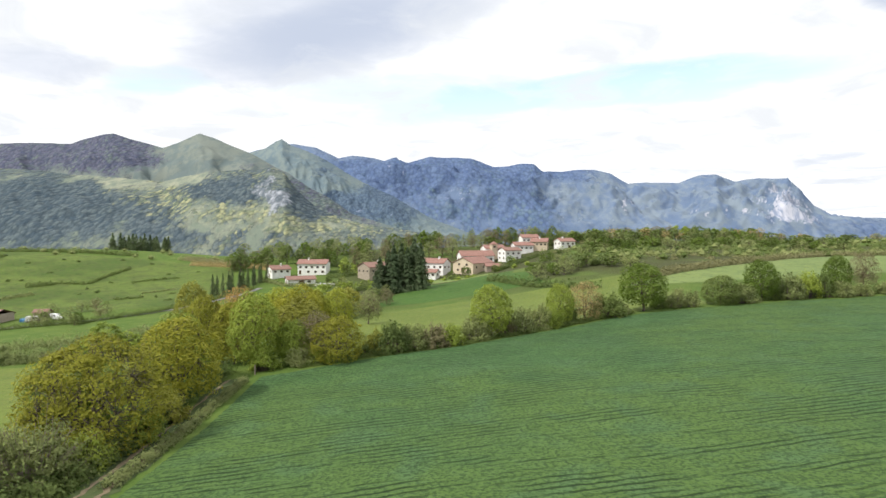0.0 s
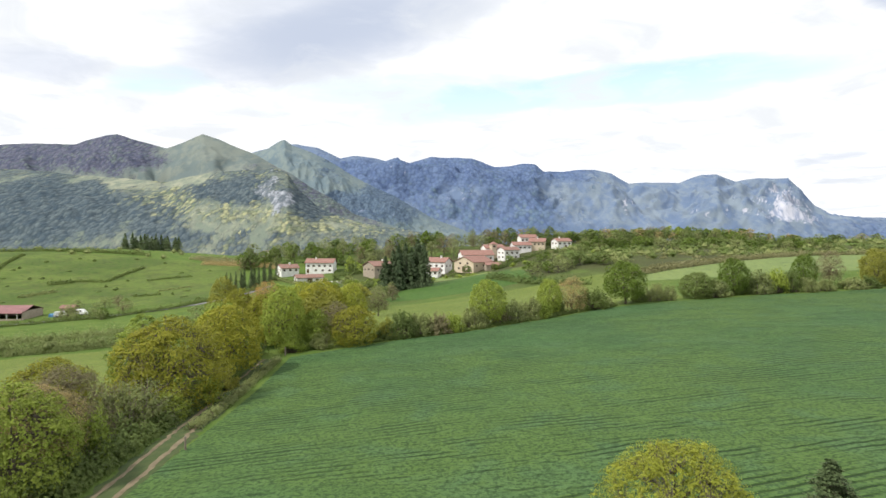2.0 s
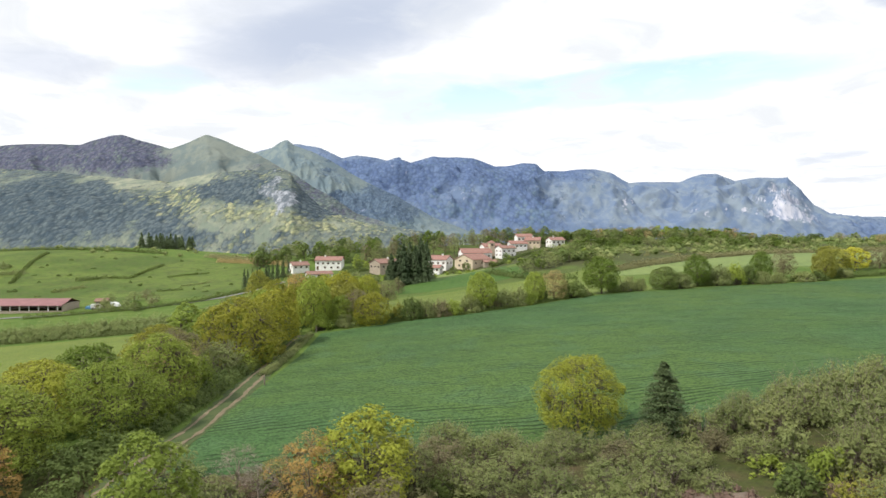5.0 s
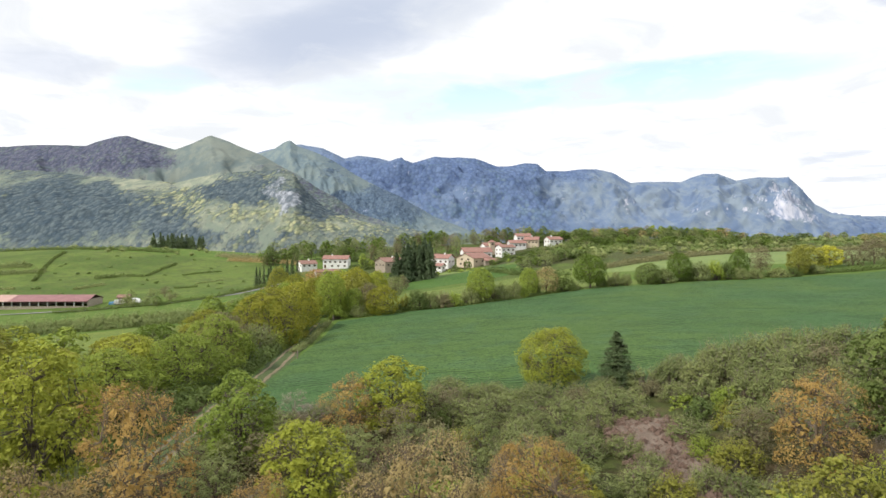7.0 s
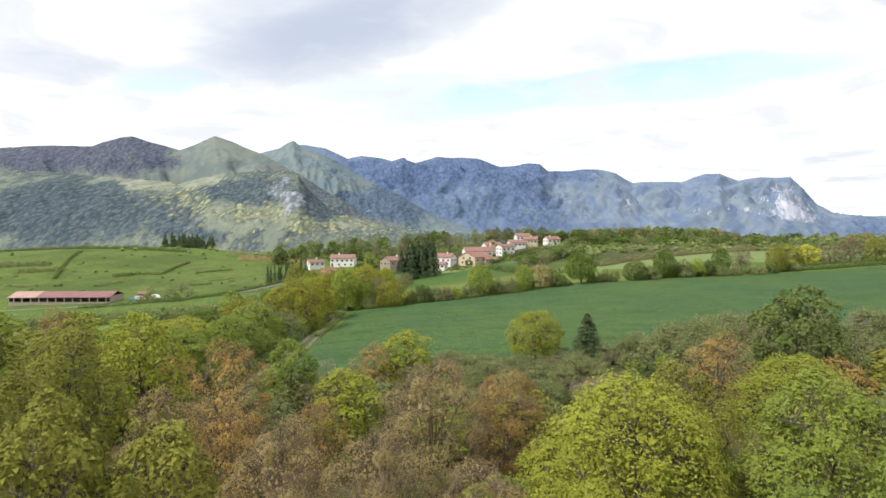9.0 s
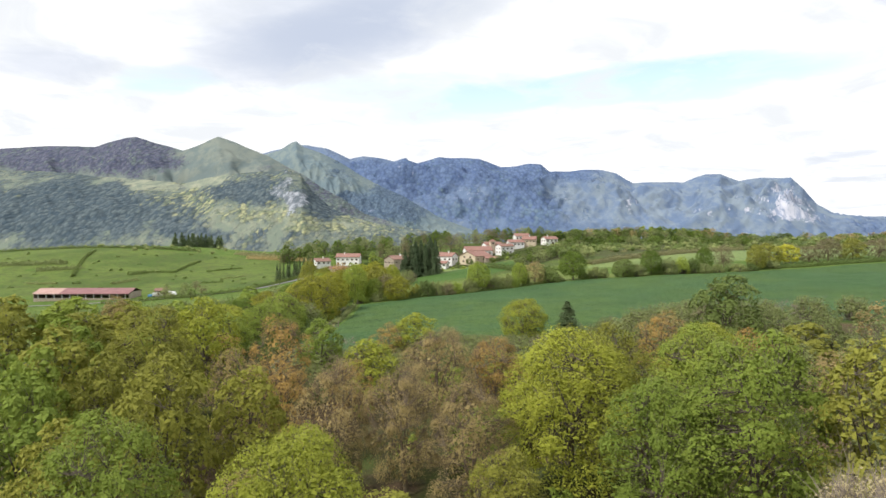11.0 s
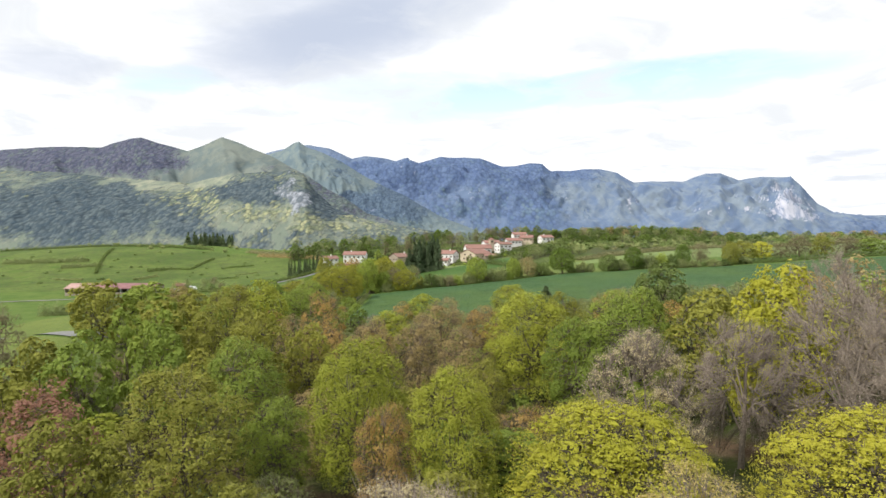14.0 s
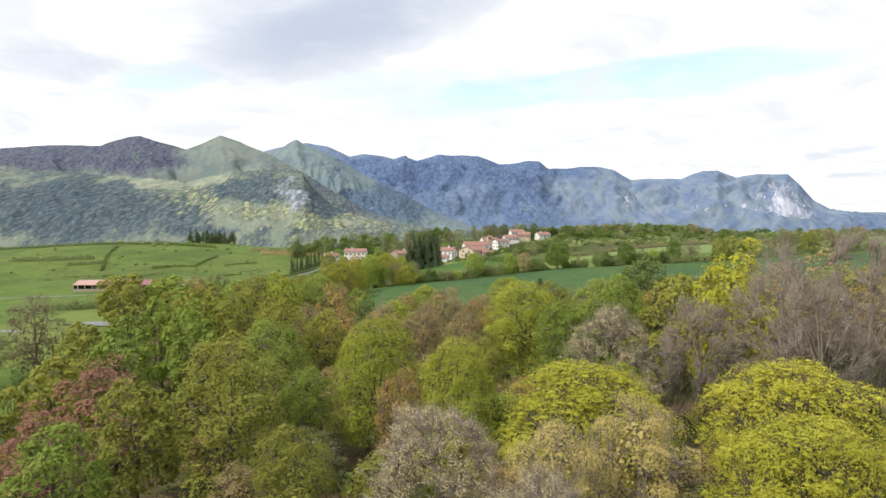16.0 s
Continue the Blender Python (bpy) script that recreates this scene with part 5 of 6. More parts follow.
brash = [(rng.uniform(24, 40), rng.uniform(-6, 3), rng.uniform(0.5, 1.1), rng.uniform(0.4, 0.9)) for _ in range(40)]
scrub("dead_bracken", "pinkish brown dead bracken between the shrubs", "dead", brash, 0.18)

# ---- farther trees, hedges and shrubs ----
conifers = [(-24, 247), (-21, 250), (-18.5, 246), (-16, 251), (-13.5, 247), (-11, 250), (-8.5, 247), (-19.5, 254), (-12, 255)]
for i, (x, y) in enumerate(conifers):
    conifer(x, y, (15, 17, 18.5, 19, 17, 20, 18, 17, 18)[i], 3.9, "mid", "spruce stand below the village")
for i in range(15):
    conifer(-98.5 + i * 0.62 + rng.uniform(-0.9, 0.9), 278 + i * 3.6 + rng.uniform(-1.2, 1.2), rng.uniform(8.0, 11.5), rng.uniform(1.3, 1.9), "slim", "row of young spruces")
for i in range(20):
    conifer(-238 + i * 2.1 + rng.uniform(-1, 1), 470 + rng.uniform(-7, 7), rng.uniform(8, 13), 3.0, "far", "spruce belt on the hill crest")


YARDS = [(-86, 340, 9), (-69, 347, 11), (-69, 318, 10), (-33, 330, 11), (-4, 324, 11), (14, 322, 15), (14, 337, 10), (26, 350, 10), (34, 340, 9), (42, 355, 8), (52, 356, 8), (47, 369, 8), (65, 350, 8), (-176, 227, 28)]


def sown(n, x0, x1, y0, y1, r0, r1, h0, h1, keep=None):
    """Places for low bushes."""
    out = []
    for _ in range(n * 6):
        x, y, r = rng.uniform(x0, x1), rng.uniform(y0, y1), rng.uniform(r0, r1)
        if keep and not keep(x, y) or any((x - a) ** 2 + (y - b) ** 2 < (c + r) ** 2 for a, b, c in YARDS):
            continue
        out.append((x, y, r, rng.uniform(h0, h1)))
        if len(out) == n:
            break
    return out


def scatter(n, x0, x1, y0, y1, kinds, r0, r1, h0, h1, lod, gap=0.7, shrubs=False, keep=None):
    made = 0
    for _ in range(n * 8):
        x, y, r = rng.uniform(x0, x1), rng.uniform(y0, y1), rng.uniform(r0, r1)
        if keep and not keep(x, y):
            continue
        if any((x - a) ** 2 + (y - b) ** 2 < (gap * (r + c)) ** 2 for a, b, c in TREES):
            continue
        if any((x - a) ** 2 + (y - b) ** 2 < (c + r) ** 2 for a, b, c in YARDS):
            continue
        kind = rng.choice(kinds)
        if shrubs:
            shrub(x, y, r, rng.uniform(h0, h1), kind, lod)
        else:
            tree(x, y, 0, r, kind, lod, height=rng.uniform(h0, h1))
        made += 1
        if made == n:
            break


MIXED = ["green", "olive", "spring", "dark", "sage", "brown"]
scatter(95, -125, 66, 362, 432, ["sage", "dun", "dark", "sage", "leafy", "sage"], 3.2, 6.0, 7, 12.5, "wide", 0.5)
scatter(16, -20, 74, 300, 362, ["leafy", "dark", "sage"], 1.8, 3.0, 3.5, 6, "far", 0.6)
scatter(10, 30, 70, 366, 392, ["leafy", "sage", "dark"], 3, 4.5, 5, 8, "far")
scatter(12, -60, -20, 345, 365, ["green", "dark", "sage"], 2.5, 4, 4, 7, "far")
scatter(14, -60, -25, 285, 325, ["sage", "dark", "green"], 2, 3.2, 2.5, 4, "far", shrubs=True)
scatter(110, 72, 200, 368, 425, ["sage", "dark", "leafy", "dark", "sage", "brown"], 3.0, 5, 5, 8.5, "far", 0.40)
scatter(60, 66, 215, 318, 372, ["leafy", "dark", "sage", "dark", "leafy"], 2.6, 4.4, 3, 5.5, "far", 0.55)
for i in range(22):                                          # taller belt on the brow of the hill
    x = 84 + i * 4.4 + rng.uniform(-1, 1)
    tree(x, 400 + rng.uniform(-8, 8), 32.2 + 2.6 * math.sin((i - 4) / 18 * 3.14) + rng.uniform(-0.7, 0.7), rng.uniform(3.4, 4.8), rng.choice(["dun", "sage", "dun"] if i < 13 else ["leafy", "green", "leafy"]), "wide")
for x, y, top, r in ((82, 332, 28.5, 5.5), (90, 336, 27.5, 4.8), (75, 330, 26, 4.2), (150, 352, 28, 4.2), (99, 345, 26.5, 4.5)):
    tree(x, y, top, r, "leafy", "wide")
above = lambda x, y: y > 232 + (x - 60) * 0.42
scrub("scrub", "grey-green low scrub on the hillside", "sage", sown(260, 56, 330, 235, 385, 2.0, 4.5, 1.6, 3.6, above))
scrub("scrub", "dark green gorse and thorn scrub on the hillside", "dark", sown(340, 56, 330, 235, 385, 1.8, 4.6, 1.6, 3.8, above))
scrub("scrub", "dry brown bracken scrub on the hillside", "bracken", sown(70, 56, 330, 235, 380, 1.6, 3.6, 0.9, 2.0, above))
scatter(60, 190, 420, 340, 430, ["sage", "green", "brown", "dark"], 3, 5, 3.5, 6, "far", 0.5)
scrub("scrub", "green garden bushes between the houses", "green", sown(50, -60, 75, 292, 365, 1.4, 3.0, 1.6, 3.4))
scatter(16, 26, 70, 215, 248, ["sage", "dark", "leafy", "sage"], 2.5, 4.0, 3, 5.5, "far", 0.6)
scatter(14, -45, -22, 118, 200, ["olive", "spring", "sage", "green"], 3.2, 4.6, 7, 9, "wide", 0.6)
scatter(7, -27, -17, 165, 215, ["sage", "sage", "dun"], 2.4, 3.6, 4.5, 6.5, "mid", 0.6)
scatter(6, -30, -20, 205, 240, ["sage", "dark", "dun"], 2.2, 3.2, 4, 6, "wide", 0.6)
scatter(18, -70, -44, 120, 200, ["green", "olive", "sage"], 3, 4.6, 5, 7.5, "wide", 0.6)
scatter(26, -62, -36, -20, 34, ["olive", "green", "spring", "brown"], 3, 4.4, 7, 9.5, "mid", 0.7, keep=lambda x, y: x > -46 or y > -4)
scrub("scrub", "dull green bushes along the hill crest", "sage", sown(30, -330, -120, 405, 470, 2, 4, 2, 4))
scatter(14, -160, -122, 214, 250, ["sage", "dun", "leafy"], 2, 3, 3, 5.5, "far", 0.6)
scrub("scrub", "dark thorn bushes dotted over the pasture", "dark", sown(46, -330, -105, 262, 400, 0.8, 2.4, 0.6, 1.8))
scatter(40, 60, 240, -120, 0, MIXED, 3.5, 5, 7, 10, "far", 0.8, keep=lambda x, y: x > 75 or y < 0)
scatter(40, -180, -62, -140, 20, MIXED, 3.5, 5, 7, 10, "far", 0.9, keep=lambda x, y: x < -95)
scatter(40, -90, 100, -230, -128, MIXED, 3.5, 5, 7, 10, "far", 0.8)

hedge([(-150, 122), (-120, 130), (-92, 134), (-58, 136)], 7, 5.4, "sage", "mid", "broad grey-green hedge across the valley")
hedge([(-150, 148), (-118, 160), (-90, 170)], 3, 2.6, "sage", "mid", "grey-green hedge in the valley")
hedge([(-158, 202), (-122, 219), (-105, 242), (-95, 276), (-88, 302)], 2.2, 2.4, "dark", "mid", "dark green hedge along the lane")
hedge([(-420, 418), (-330, 426), (-270, 424), (-196, 416)], 4, 3.2, "dark", "far", "dark hedge along the top of the pasture")
hedge([(-229, 301), (-246, 338), (-258, 366), (-269, 398)], 2.4, 2.2, "dark", "far", "dark hedge running up the pasture")
hedge([(-197, 314), (-190, 321), (-176, 322), (-177, 345), (-177, 367)], 2.4, 2.0, "dark", "far", "dark hedge on the pasture slope")
hedge([(-201, 312), (-197, 314), (-192, 318)], 5.0, 2.6, "dark", "far", "dark thorn clump on the pasture slope")
hedge([(-142, 279), (-137, 281), (-131, 283)], 2.2, 1.5, "dark", "far", "low dark hedge on the pasture slope")
hedge([(-157, 327), (-148, 335), (-139, 342)], 2.2, 1.3, "dark", "far", "low dark hedge on the pasture slope")
hedge([(-137, 295), (-127, 308)], 2.0, 1.0, "sage", "far", "low grey hedge on the pasture slope")
hedge([(-193, 279), (-186, 294)], 4.0, 1.6, "sage", "far", "grey-green thicket on the pasture", "thicket")
hedge([(-242, 278), (-225, 279)], 3.0, 1.6, "sage", "far", "grey-green thicket on the pasture", "thicket")
hedge([(-165, 412), (-140, 400), (-118, 388)], 9, 3.4, "bracken", "far", "brown thicket above the pasture", "thicket")
hedge([(-310, 332), (-280, 338), (-258, 344)], 8, 3.6, "sage", "far", "grey-green thicket on the pasture", "thicket")
hedge([(-262, 318), (-252, 322), (-240, 330)], 6, 3.2, "sage", "far", "round grey-green thicket on the pasture", "thicket")
hedge([(-150, 388), (-130, 384), (-104, 372), (-92, 360)], 7, 3, "brown", "far", "brown thicket above the pasture")
hedge([(62, 140), (75, 145), (100, 152), (130, 161), (170, 169), (215, 176)], 2.4, 2.2, "dark", "mid", "mixed hedge along the top of the crop")
hedge([(-20, 90.5), (-8, 96.5), (3, 102), (20, 115), (38, 129)], 1.4, 0.9, "dark", "mid", "low dark green bramble bank along the crop", "bank_hedge")
hedge([(17, 236), (22, 220), (28, 205), (37, 192), (46, 188)], 3.4, 3.0, "dark", "far", "dark green hedge between the meadow and the paddock")
hedge([(-40, 288), (-34, 297), (-25, 305), (-19, 306)], 4.0, 3.2, "dark", "far", "dark green hedge behind the spruces")
hedge([(-92, 330), (-76, 312), (-58, 308), (-46, 316)], 3.0, 2.4, "sage", "far", "grey-green garden hedge below the white houses")
hedge([(-60, 333), (-50, 336), (-42, 345)], 3.4, 2.8, "dark", "far", "dark green garden hedge beside the farmhouse")
hedge([(26, 301), (36, 318), (46, 330), (60, 338)], 3.0, 2.4, "dark", "far", "dark green garden hedge below the village houses")
hedge([(60, 200), (98, 228), (165, 280), (300, 325)], 6, 2.2, "bracken", "far", "strip of bracken and scrub above the pale field")

# ---- houses ----


def box(bm, x0, x1, y0, y1, z0, z1):
    vs = [bm.verts.new(p) for p in ((x0, y0, z0), (x1, y0, z0), (x1, y1, z0), (x0, y1, z0), (x0, y0, z1), (x1, y0, z1), (x1, y1, z1), (x0, y1, z1))]
    for f in ((3, 2, 1, 0), (4, 5, 6, 7), (0, 1, 5, 4), (1, 2, 6, 5), (2, 3, 7, 6), (3, 0, 4, 7)):
        bm.faces.new([vs[i] for i in f])


def bpart(name, build, mat, parent, label=""):
    bm = bmesh.new()
    build(bm)
    me = bpy.data.meshes.new(name)
    bm.to_mesh(me)
    bm.free()
    me.materials.append(mat)
    return part(name, me, parent, label)


def gable_walls(bm, L, D, h, rise):
    """Walls of a gabled house: ridge along x."""
    pro = [(-D / 2, -1.2), (D / 2, -1.2), (D / 2, h), (0, h + rise), (-D / 2, h)]
    a = [bm.verts.new((-L / 2, y, z)) for y, z in pro]
    b = [bm.verts.new((L / 2, y, z)) for y, z in pro]
    bm.faces.new(a[::-1])
    bm.faces.new(b)
    for i in range(5):
        j = (i + 1) % 5
        bm.faces.new((a[i], a[j], b[j], b[i]))


def gable_roof(bm, L, D, h, rise, over=0.6, thick=0.22):
    """Two roof slopes with eaves and rounded tile courses running down them."""
    k = rise / (D / 2)
    for s in (-1, 1):
        n = max(8, int(L / 0.55))
        y0, y1 = 0, s * (D / 2 + over)
        z0, z1 = h + rise + 0.1, h - over * k + 0.1
        cols = []
        for i in range(n + 1):
            x = -L / 2 - over + (L + 2 * over) * i / n
            lift = 0.08 if i % 2 else 0.0
            cols.append([bm.verts.new((x, y0, z0 + thick + lift)), bm.verts.new((x, y1, z1 + thick + lift)), bm.verts.new((x, y1, z1)), bm.verts.new((x, y0, z0))])
        for p, q in zip(cols, cols[1:]):
            for i in range(4):
                j = (i + 1) % 4
                bm.faces.new((p[i], q[i], q[j], p[j]))
        bm.faces.new(cols[0])
        bm.faces.new(cols[-1][::-1])
    bmesh.ops.recalc_face_normals(bm, faces=bm.faces)


def opening(parent, x, y, z, wd, ht, side, name="window"):
    """A window or door: raised frame, recessed pane and shutters on a wall; side 0 front (-y), 1 left gable (-x), 2 right gable."""
    def to(bm, u0, u1, o0, o1, z0, z1):
        if side == 0:
            box(bm, x + u0, x + u1, y - o1, y - o0, z0, z1)
        elif side == 1:
            box(bm, x - o1, x - o0, y + u0, y + u1, z0, z1)
        else:
            box(bm, x + o0, x + o1, y + u0, y + u1, z0, z1)

    def rim(bm):
        t = 0.13
        to(bm, -wd / 2 - t, -wd / 2, 0.0, 0.10, z - t, z + ht + t)
        to(bm, wd / 2, wd / 2 + t, 0.0, 0.10, z - t, z + ht + t)
        to(bm, -wd / 2, wd / 2, 0.0, 0.10, z + ht, z + ht + t)
        to(bm, -wd / 2, wd / 2, 0.0, 0.12, z - t, z)
    if name == "window":
        p = bpart("window", rim, STONE, parent)
        bpart("pane", lambda bm: to(bm, -wd / 2, wd / 2, 0.005, 0.03, z, z + ht), GLASS_M, p)
        bpart("shutter", lambda bm: to(bm, -wd / 2 - 0.13 - wd * 0.3, -wd / 2 - 0.14, 0.0, 0.06, z, z + ht), WOOD, p)
        bpart("shutter", lambda bm: to(bm, wd / 2 + 0.14, wd / 2 + 0.13 + wd * 0.3, 0.0, 0.06, z, z + ht), WOOD, p)
    else:
        p = bpart("door", rim, STONE, parent)
        bpart("door_leaf", lambda bm: to(bm, -wd / 2, wd / 2, 0.005, 0.05, z, z + ht), WOOD, p)


def house(label, x, y, turn, L, D, h, rise, wall, roof, front=(), left=(), right=(), base=None, chimney=None, name="house", size=0.9):
    """A gabled house; openings as (along, sill height, width, height, kind)."""
    e = tagged(new(name), label, name)
    e.matrix_world = pose(x, y, gz(x, y) if base is None else base, 0, 0, turn) @ Matrix.Scale(size, 4)
    bpart("wall", lambda bm: gable_walls(bm, L, D, h, rise), wall, e)
    r = bpart("roof", lambda bm: gable_roof(bm, L, D, h, rise), roof, e)
    for u, z, wd, ht, kd in front:
        opening(e, u, -D / 2, z, wd, ht, 0, kd)
    for u, z, wd, ht, kd in left:
        opening(e, -L / 2, u, z, wd, ht, 1, kd)
    for u, z, wd, ht, kd in right:
        opening(e, L / 2, u, z, wd, ht, 2, kd)
    if chimney is not None:
        def stack(bm):
            box(bm, chimney - 0.4, chimney + 0.4, -0.9, -0.1, h + rise * 0.6, h + rise + 1.1)
            box(bm, chimney - 0.5, chimney + 0.5, -1.0, 0.0, h + rise + 1.1, h + rise + 1.25)
        bpart("chimney", stack, PLASTER, r)
    return e


def windows(n, L, z, wd=0.8, ht=1.05):
    return [(-L / 2 + L * (i + 0.5) / n, z, wd, ht, "window") for i in range(n)]


house("small white house with a tiled gable roof", -86, 340, 34, 11, 8.5, 4.6, 2.0, PLASTER, TILE_OLD, windows(3, 11, 2.9), windows(2, 8.5, 2.9) + [(0, 0, 1.1, 2.0, "door")], chimney=1)
house("long white house with a red tiled roof", -69, 347, -3, 17, 10, 6.0, 2.2, PLASTER, TILE, windows(5, 17, 3.6) + windows(4, 17, 0.9)[1:] + [(-7, 0, 1.1, 2.1, "door")], windows(2, 10, 3.4), chimney=-3)
house("low white outbuilding with a red tiled roof", -70, 318, 24, 15, 8, 2.6, 1.5, PLASTER, TILE_OLD, [(0, 0, 2.6, 2.1, "door"), (4, 0.9, 1.0, 1.0, "window")], [(0, 0, 2.2, 2.1, "door")])
house("tan stone farmhouse with a worn tiled roof", -35, 332, 40, 15, 12, 6.2, 2.4, STONE, TILE_OLD, windows(3, 15, 3.6), windows(3, 12, 3.6, 0.8, 1.0), chimney=2)
house("white house with a red roof beside the spruces", -4, 331, -28, 15, 9, 6.4, 2.3, PLASTER, TILE, windows(4, 15, 3.7) + windows(3, 15, 0.9), windows(2, 9, 3.7), windows(2, 9, 3.7), chimney=3)
house("low white annexe with a tiled roof", -6.5, 318, -20, 9, 6, 4.0, 1.4, PLASTER, TILE, windows(3, 9, 2.2), (), windows(1, 6, 2.2))
house("big cream farmhouse with a broad red roof", 15, 321, 48, 20, 16, 5.6, 3.4, CREAM, TILE, windows(3, 20, 2.8), [(-4, 0.9, 1, 1.2, "window"), (4, 0.9, 1, 1.2, "window"), (0, 0, 2.6, 2.6, "door"), (-3, 4.3, 1, 1.1, "window"), (3, 4.3, 1, 1.1, "window")], size=0.8)
house("lean-to barn with a red roof and stone wall", 24, 312, 8, 9, 6, 2.8, 1.3, STONE, TILE, [(0, 0, 3.0, 2.2, "door")], size=0.8)
house("white house with a long red roof", 17, 339, 14, 22, 11, 6.4, 3.0, PLASTER, TILE, windows(5, 22, 3.8), windows(2, 11, 3.8), size=0.8)
house("house with a red roof under a small tower", 27, 352, 18, 14, 10, 6.2, 2.2, PLASTER, TILE, windows(4, 14, 3.6), windows(2, 10, 3.6), size=0.8)
house("white house with a grey tiled gable roof", 34.5, 337, 28, 12, 9, 6.2, 1.9, PLASTER, TILE_OLD, windows(3, 12, 3.8) + windows(2, 12, 0.9), windows(2, 9, 3.8) + windows(2, 9, 0.9), chimney=2, size=0.8)
house("white house with a low red roof", 43, 353, 12, 13, 9, 5.2, 2.0, PLASTER, TILE, windows(4, 13, 3.0), windows(2, 9, 3.0), size=0.8)
house("cream house with a red roof and upper windows", 53, 356, -14, 11, 10, 5.6, 2.2, CREAM, TILE, windows(4, 11, 3.3), (), windows(2, 10, 3.3), chimney=0, size=0.8)
house("tall white house with a red roof", 48.5, 368, 10, 12, 9, 7.6, 2.0, PLASTER, TILE, windows(4, 12, 5.2) + windows(4, 12, 2.4), size=0.8)
house("white house with dark openings and a red roof", 65.5, 350, 20, 11, 9, 4.8, 2.0, PLASTER, TILE, windows(3, 11, 2.8) + [(1, 0, 1.6, 2.1, "door")], windows(2, 9, 2.8), chimney=-2, size=0.8)


def tower(x, y, base):
    e = tagged(new("tower"), "small square dovecote tower with a red pyramid roof", "tower")
    e.matrix_world = pose(x, y, base, 0, 0, 18) @ Matrix.Scale(0.85, 4)
    bpart("wall", lambda bm: box(bm, -1.9, 1.9, -1.9, 1.9, -1, 9.3), CREAM, e)

    def cap(bm):
        c = [bm.verts.new((a * 2.5, b * 2.5, 9.3)) for a, b in ((-1, -1), (1, -1), (1, 1), (-1, 1))]
        t = bm.verts.new((0, 0, 11.2))
        bm.faces.new(c[::-1])
        for i in range(4):
            bm.faces.new((c[i], c[(i + 1) % 4], t))
    bpart("roof", cap, TILE, e)
    opening(e, 0, -1.9, 7.3, 0.9, 1.1, 0)


tower(27, 347, gz(27, 347))


def barn(x, y, turn, L, D, h):
    """A long open-fronted farm shed on posts under two spans of sheet roofing."""
    e = tagged(new("barn"), "long low open-fronted barn with a red sheet roof on posts", "barn")
    e.matrix_world = pose(x, y, gz(x, y), 0, 0, turn)
    bpart("back_wall", lambda bm: box(bm, -L / 2, L / 2, D / 2 - 0.25, D / 2, -1, h + 0.8), STONE, e)
    bpart("end_wall", lambda bm: box(bm, -L / 2 - 0.25, -L / 2, -D / 2, D / 2, -1, h + 0.6), STONE, e)
    bpart("end_wall", lambda bm: box(bm, L / 2, L / 2 + 0.25, -D / 2, D / 2, -1, h + 0.6), STONE, e)
    bpart("low_wall", lambda bm: box(bm, -L / 2, L / 2, -D / 2, -D / 2 + 0.2, -1, 0.9), STONE, e)
    for x0, x1, mat in ((-L / 2 - 0.5, -L / 2 + L * 0.27, METAL_PALE), (-L / 2 + L * 0.27, L / 2 + 0.5, METAL_RED)):
        def roof(bm, x0=x0, x1=x1):
            n = int((x1 - x0) / 0.6)
            for y0, y1, z0, z1 in ((0, -D / 2 - 0.8, h + 2.2, h), (0, D / 2 + 0.5, h + 2.2, h + 0.3)):
                prev = None
                for i in range(n + 1):
                    xx = x0 + (x1 - x0) * i / n
                    lf = 0.07 * (i % 2)
                    cur = [bm.verts.new((xx, y0, z0 + lf)), bm.verts.new((xx, y1, z1 + lf)), bm.verts.new((xx, y1, z1 - 0.15)), bm.verts.new((xx, y0, z0 - 0.15))]
                    if prev:
                        for q in range(4):
                            bm.faces.new((prev[q], cur[q], cur[(q + 1) % 4], prev[(q + 1) % 4]))
                    prev = cur
            bmesh.ops.recalc_face_normals(bm, faces=bm.faces)
        bpart("roof", roof, mat, e)
    for i in range(12):
        u = -L / 2 + L * (i + 0.5) / 12
        bpart("post", lambda bm, u=u: box(bm, u - 0.18, u + 0.18, -D / 2 + 0.2, -D / 2 + 0.55, -0.5, h), PLASTER, e)
    return e


barn(-177.5, 227, 2, 45, 13, 3.0)
house("small brown farm shed beside the barn", -146, 236, 10, 5, 4, 2.4, 0.9, STONE, TILE_OLD, [(0, 0, 1.4, 1.9, "door")], name="shed")


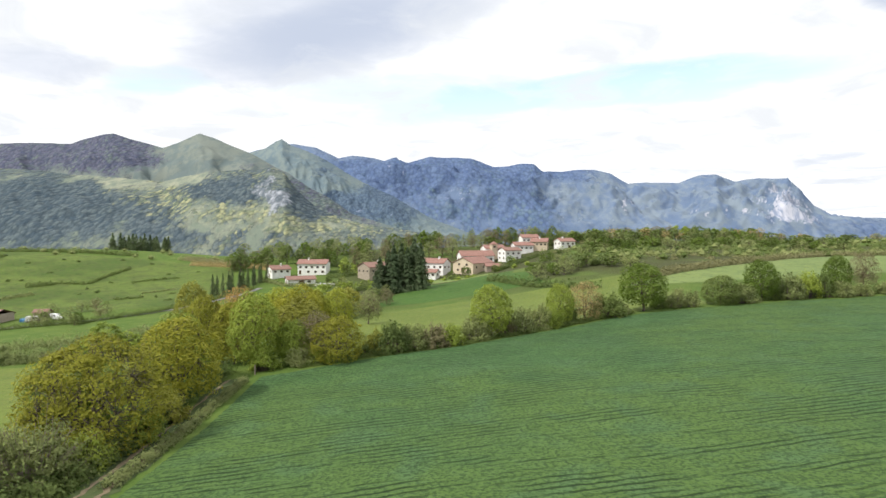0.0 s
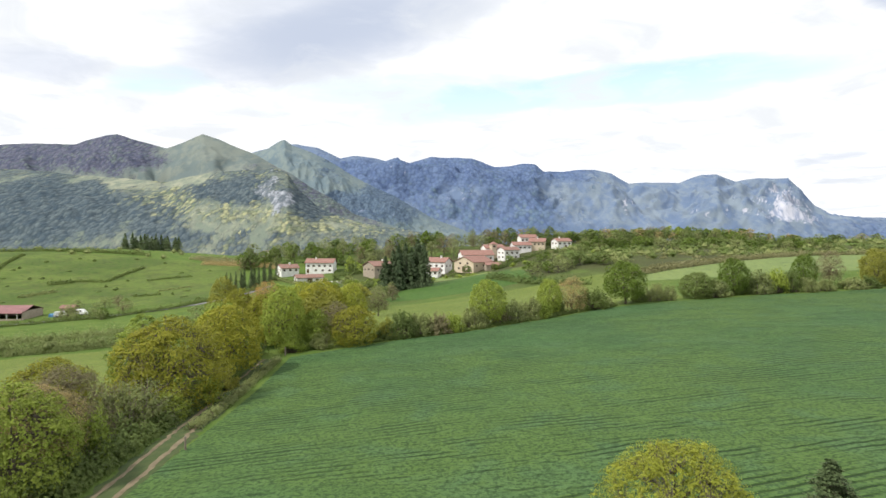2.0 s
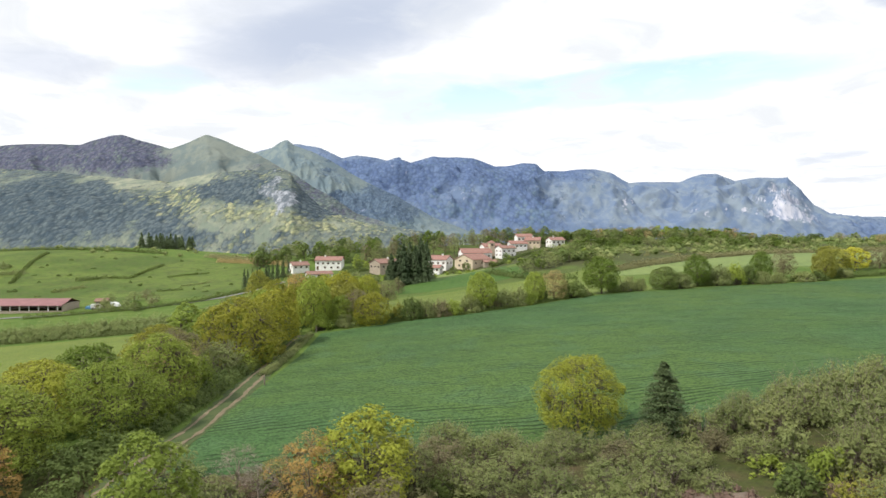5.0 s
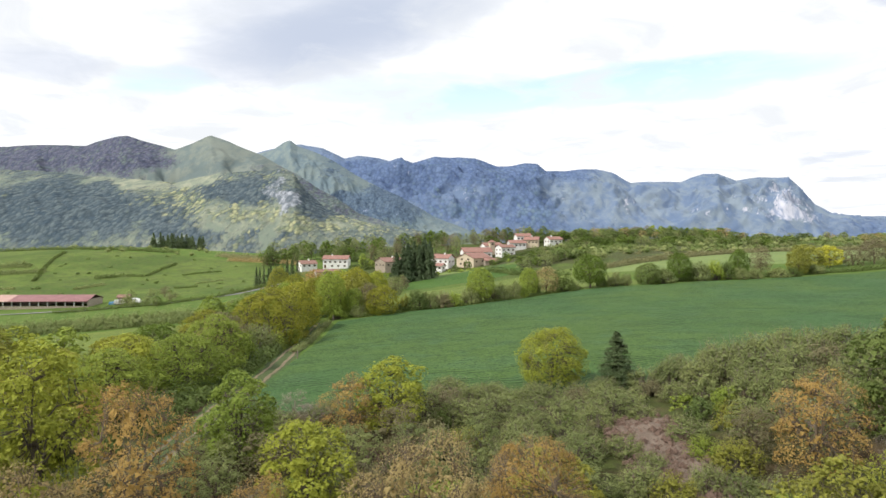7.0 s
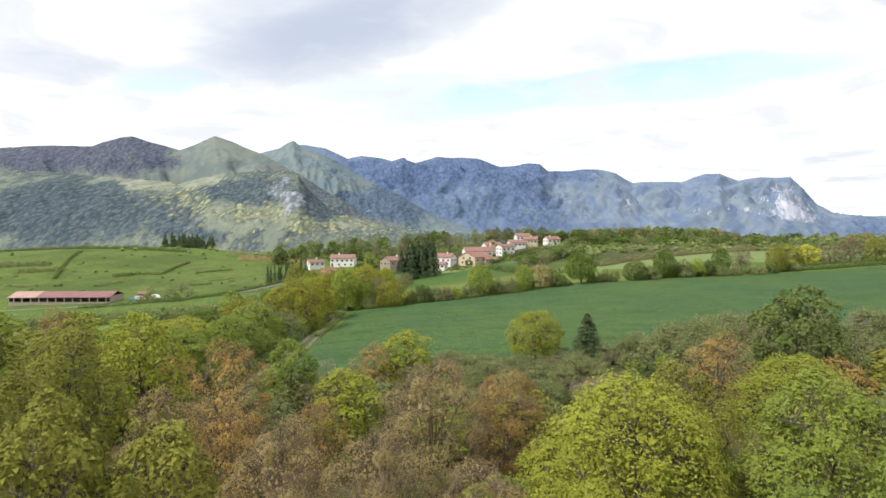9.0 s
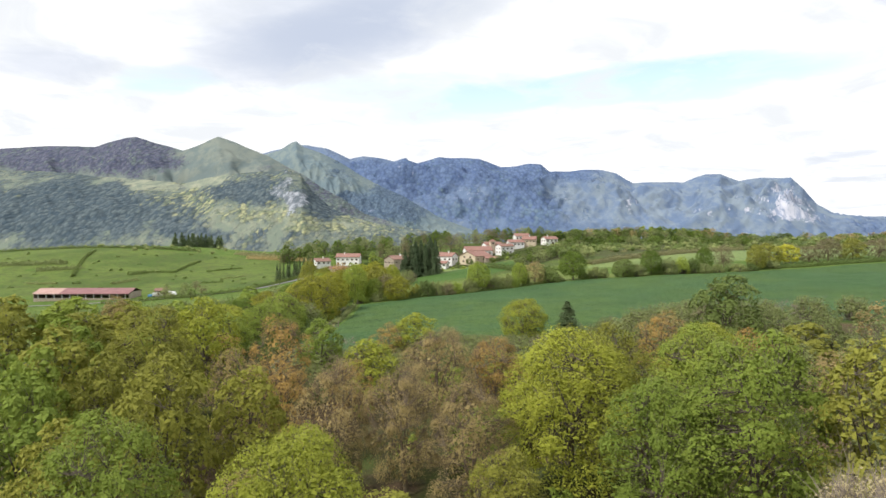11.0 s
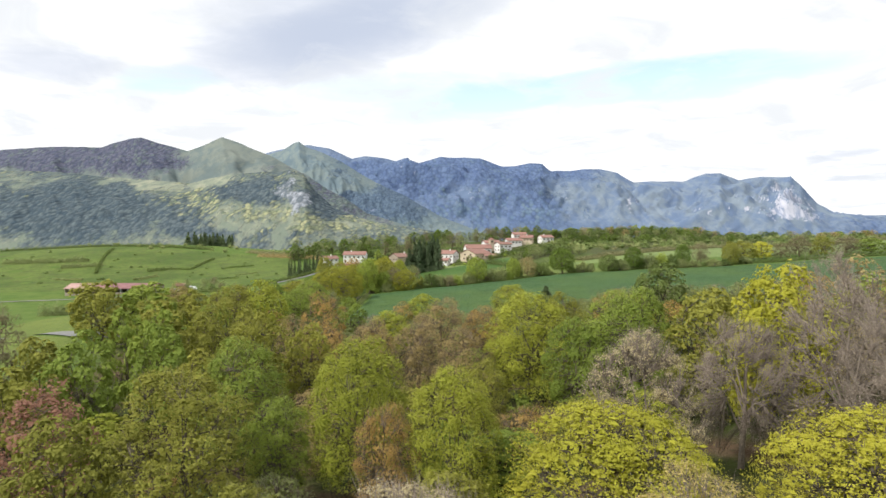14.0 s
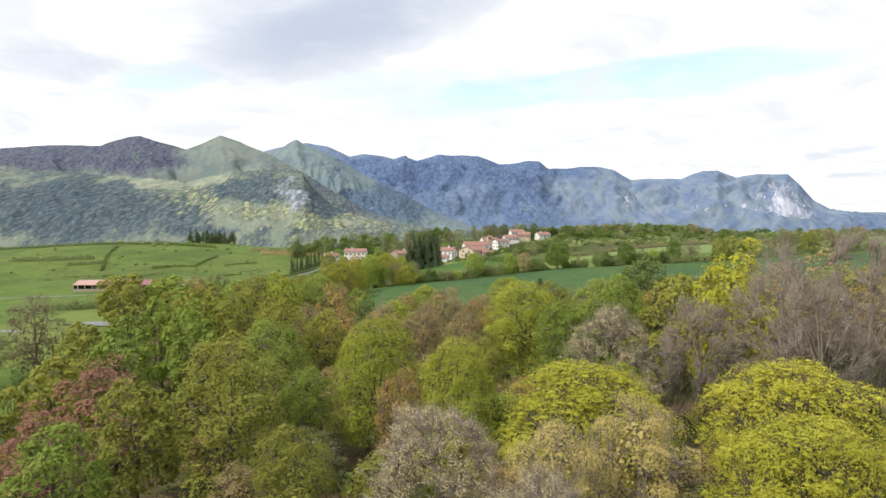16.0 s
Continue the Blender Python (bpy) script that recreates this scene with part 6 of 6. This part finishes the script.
def van(x, y, turn, paint, label):
    e = tagged(new("van"), label, "van")
    e.matrix_world = pose(x, y, gz(x, y) + 0.12, 0, 0, turn)

    def body(bm):
        pro = [(-2.3, 0.35), (2.3, 0.35), (2.35, 1.0), (1.6, 1.15), (0.95, 1.95), (-2.2, 2.0), (-2.35, 1.0)]
        a = [bm.verts.new((px, -0.9, pz)) for px, pz in pro]
        b = [bm.verts.new((px, 0.9, pz)) for px, pz in pro]
        bm.faces.new(a)
        bm.faces.new(b[::-1])
        for i in range(len(pro)):
            j = (i + 1) % len(pro)
            bm.faces.new((a[j], a[i], b[i], b[j]))
    bpart("body", body, paint, e)
    bpart("side_window", lambda bm: box(bm, -0.2, 0.9, -0.92, -0.905, 1.2, 1.8), GLASS_M, e)
    for u in (-1.5, 1.5):
        for s in (-0.9, 0.9):
            def wheel(bm, u=u, s=s):
                bmesh.ops.create_cone(bm, cap_ends=True, segments=16, radius1=0.34, radius2=0.34, depth=0.2, matrix=Matrix.Translation((u, s, 0.22)) @ Matrix.Rotation(radians(90), 4, "X"))
            bpart("wheel", wheel, RUBBER, e)


van(-143, 226, 20, WHITE, "white van parked in the farmyard")
van(-138, 231, -30, WHITE, "white car parked in the farmyard")


def tarp_stack(x, y, turn, L, mat, label):
    e = tagged(new("covered_stack"), label, "stack")
    e.matrix_world = pose(x, y, gz(x, y), 0, 0, turn)

    def sheet(bm):
        n = 14
        prev = None
        r = random.Random(int(abs(x)))
        for i in range(n + 1):
            xx = -L / 2 + L * i / n
            k = 0.85 + 0.3 * r.random()
            cur = [bm.verts.new((xx, yy * k, zz * k)) for yy, zz in ((-1.3, -0.3), (-1.1, 0.7), (0, 1.15), (1.1, 0.7), (1.3, -0.3))]
            if prev:
                for q in range(4):
                    bm.faces.new((prev[q], cur[q], cur[q + 1], prev[q + 1]))
            else:
                bm.faces.new(cur[::-1])
            prev = cur
        bm.faces.new(prev)
        bmesh.ops.recalc_face_normals(bm, faces=bm.faces)
    bpart("sheet", sheet, mat, e)


tarp_stack(-57, 312, 18, 9, WHITE, "long stack under a white plastic sheet")
tarp_stack(-147, 228, 10, 3, BLUE, "stack under a blue tarpaulin in the farmyard")


def gate_post(x, y, h):
    """A weathered round post with a chamfered top and a wire staple."""
    e = tagged(new("fence_post"), "weathered grey wooden fence post beside the track", "post")
    e.location = (x, y, gz(x, y))

    def pole(bm):
        ring = lambda r, z: [bm.verts.new((math.cos(a * 0.785) * r, math.sin(a * 0.785) * r, z)) for a in range(8)]
        rows = [ring(0.09, -0.4), ring(0.085, h - 0.06), ring(0.05, h)]
        for p, q in zip(rows, rows[1:]):
            for i in range(8):
                bm.faces.new((p[i], p[(i + 1) % 8], q[(i + 1) % 8], q[i]))
        bm.faces.new(rows[2])
    bpart("shaft", pole, BARK_PALE, e)
    bpart("staple", lambda bm: box(bm, -0.015, 0.015, -0.11, -0.08, h * 0.7, h * 0.7 + 0.06), METAL_RED, e)


gate_post(-22.4, 40, 1.3)
gate_post(-25.6, 88, 1.4)
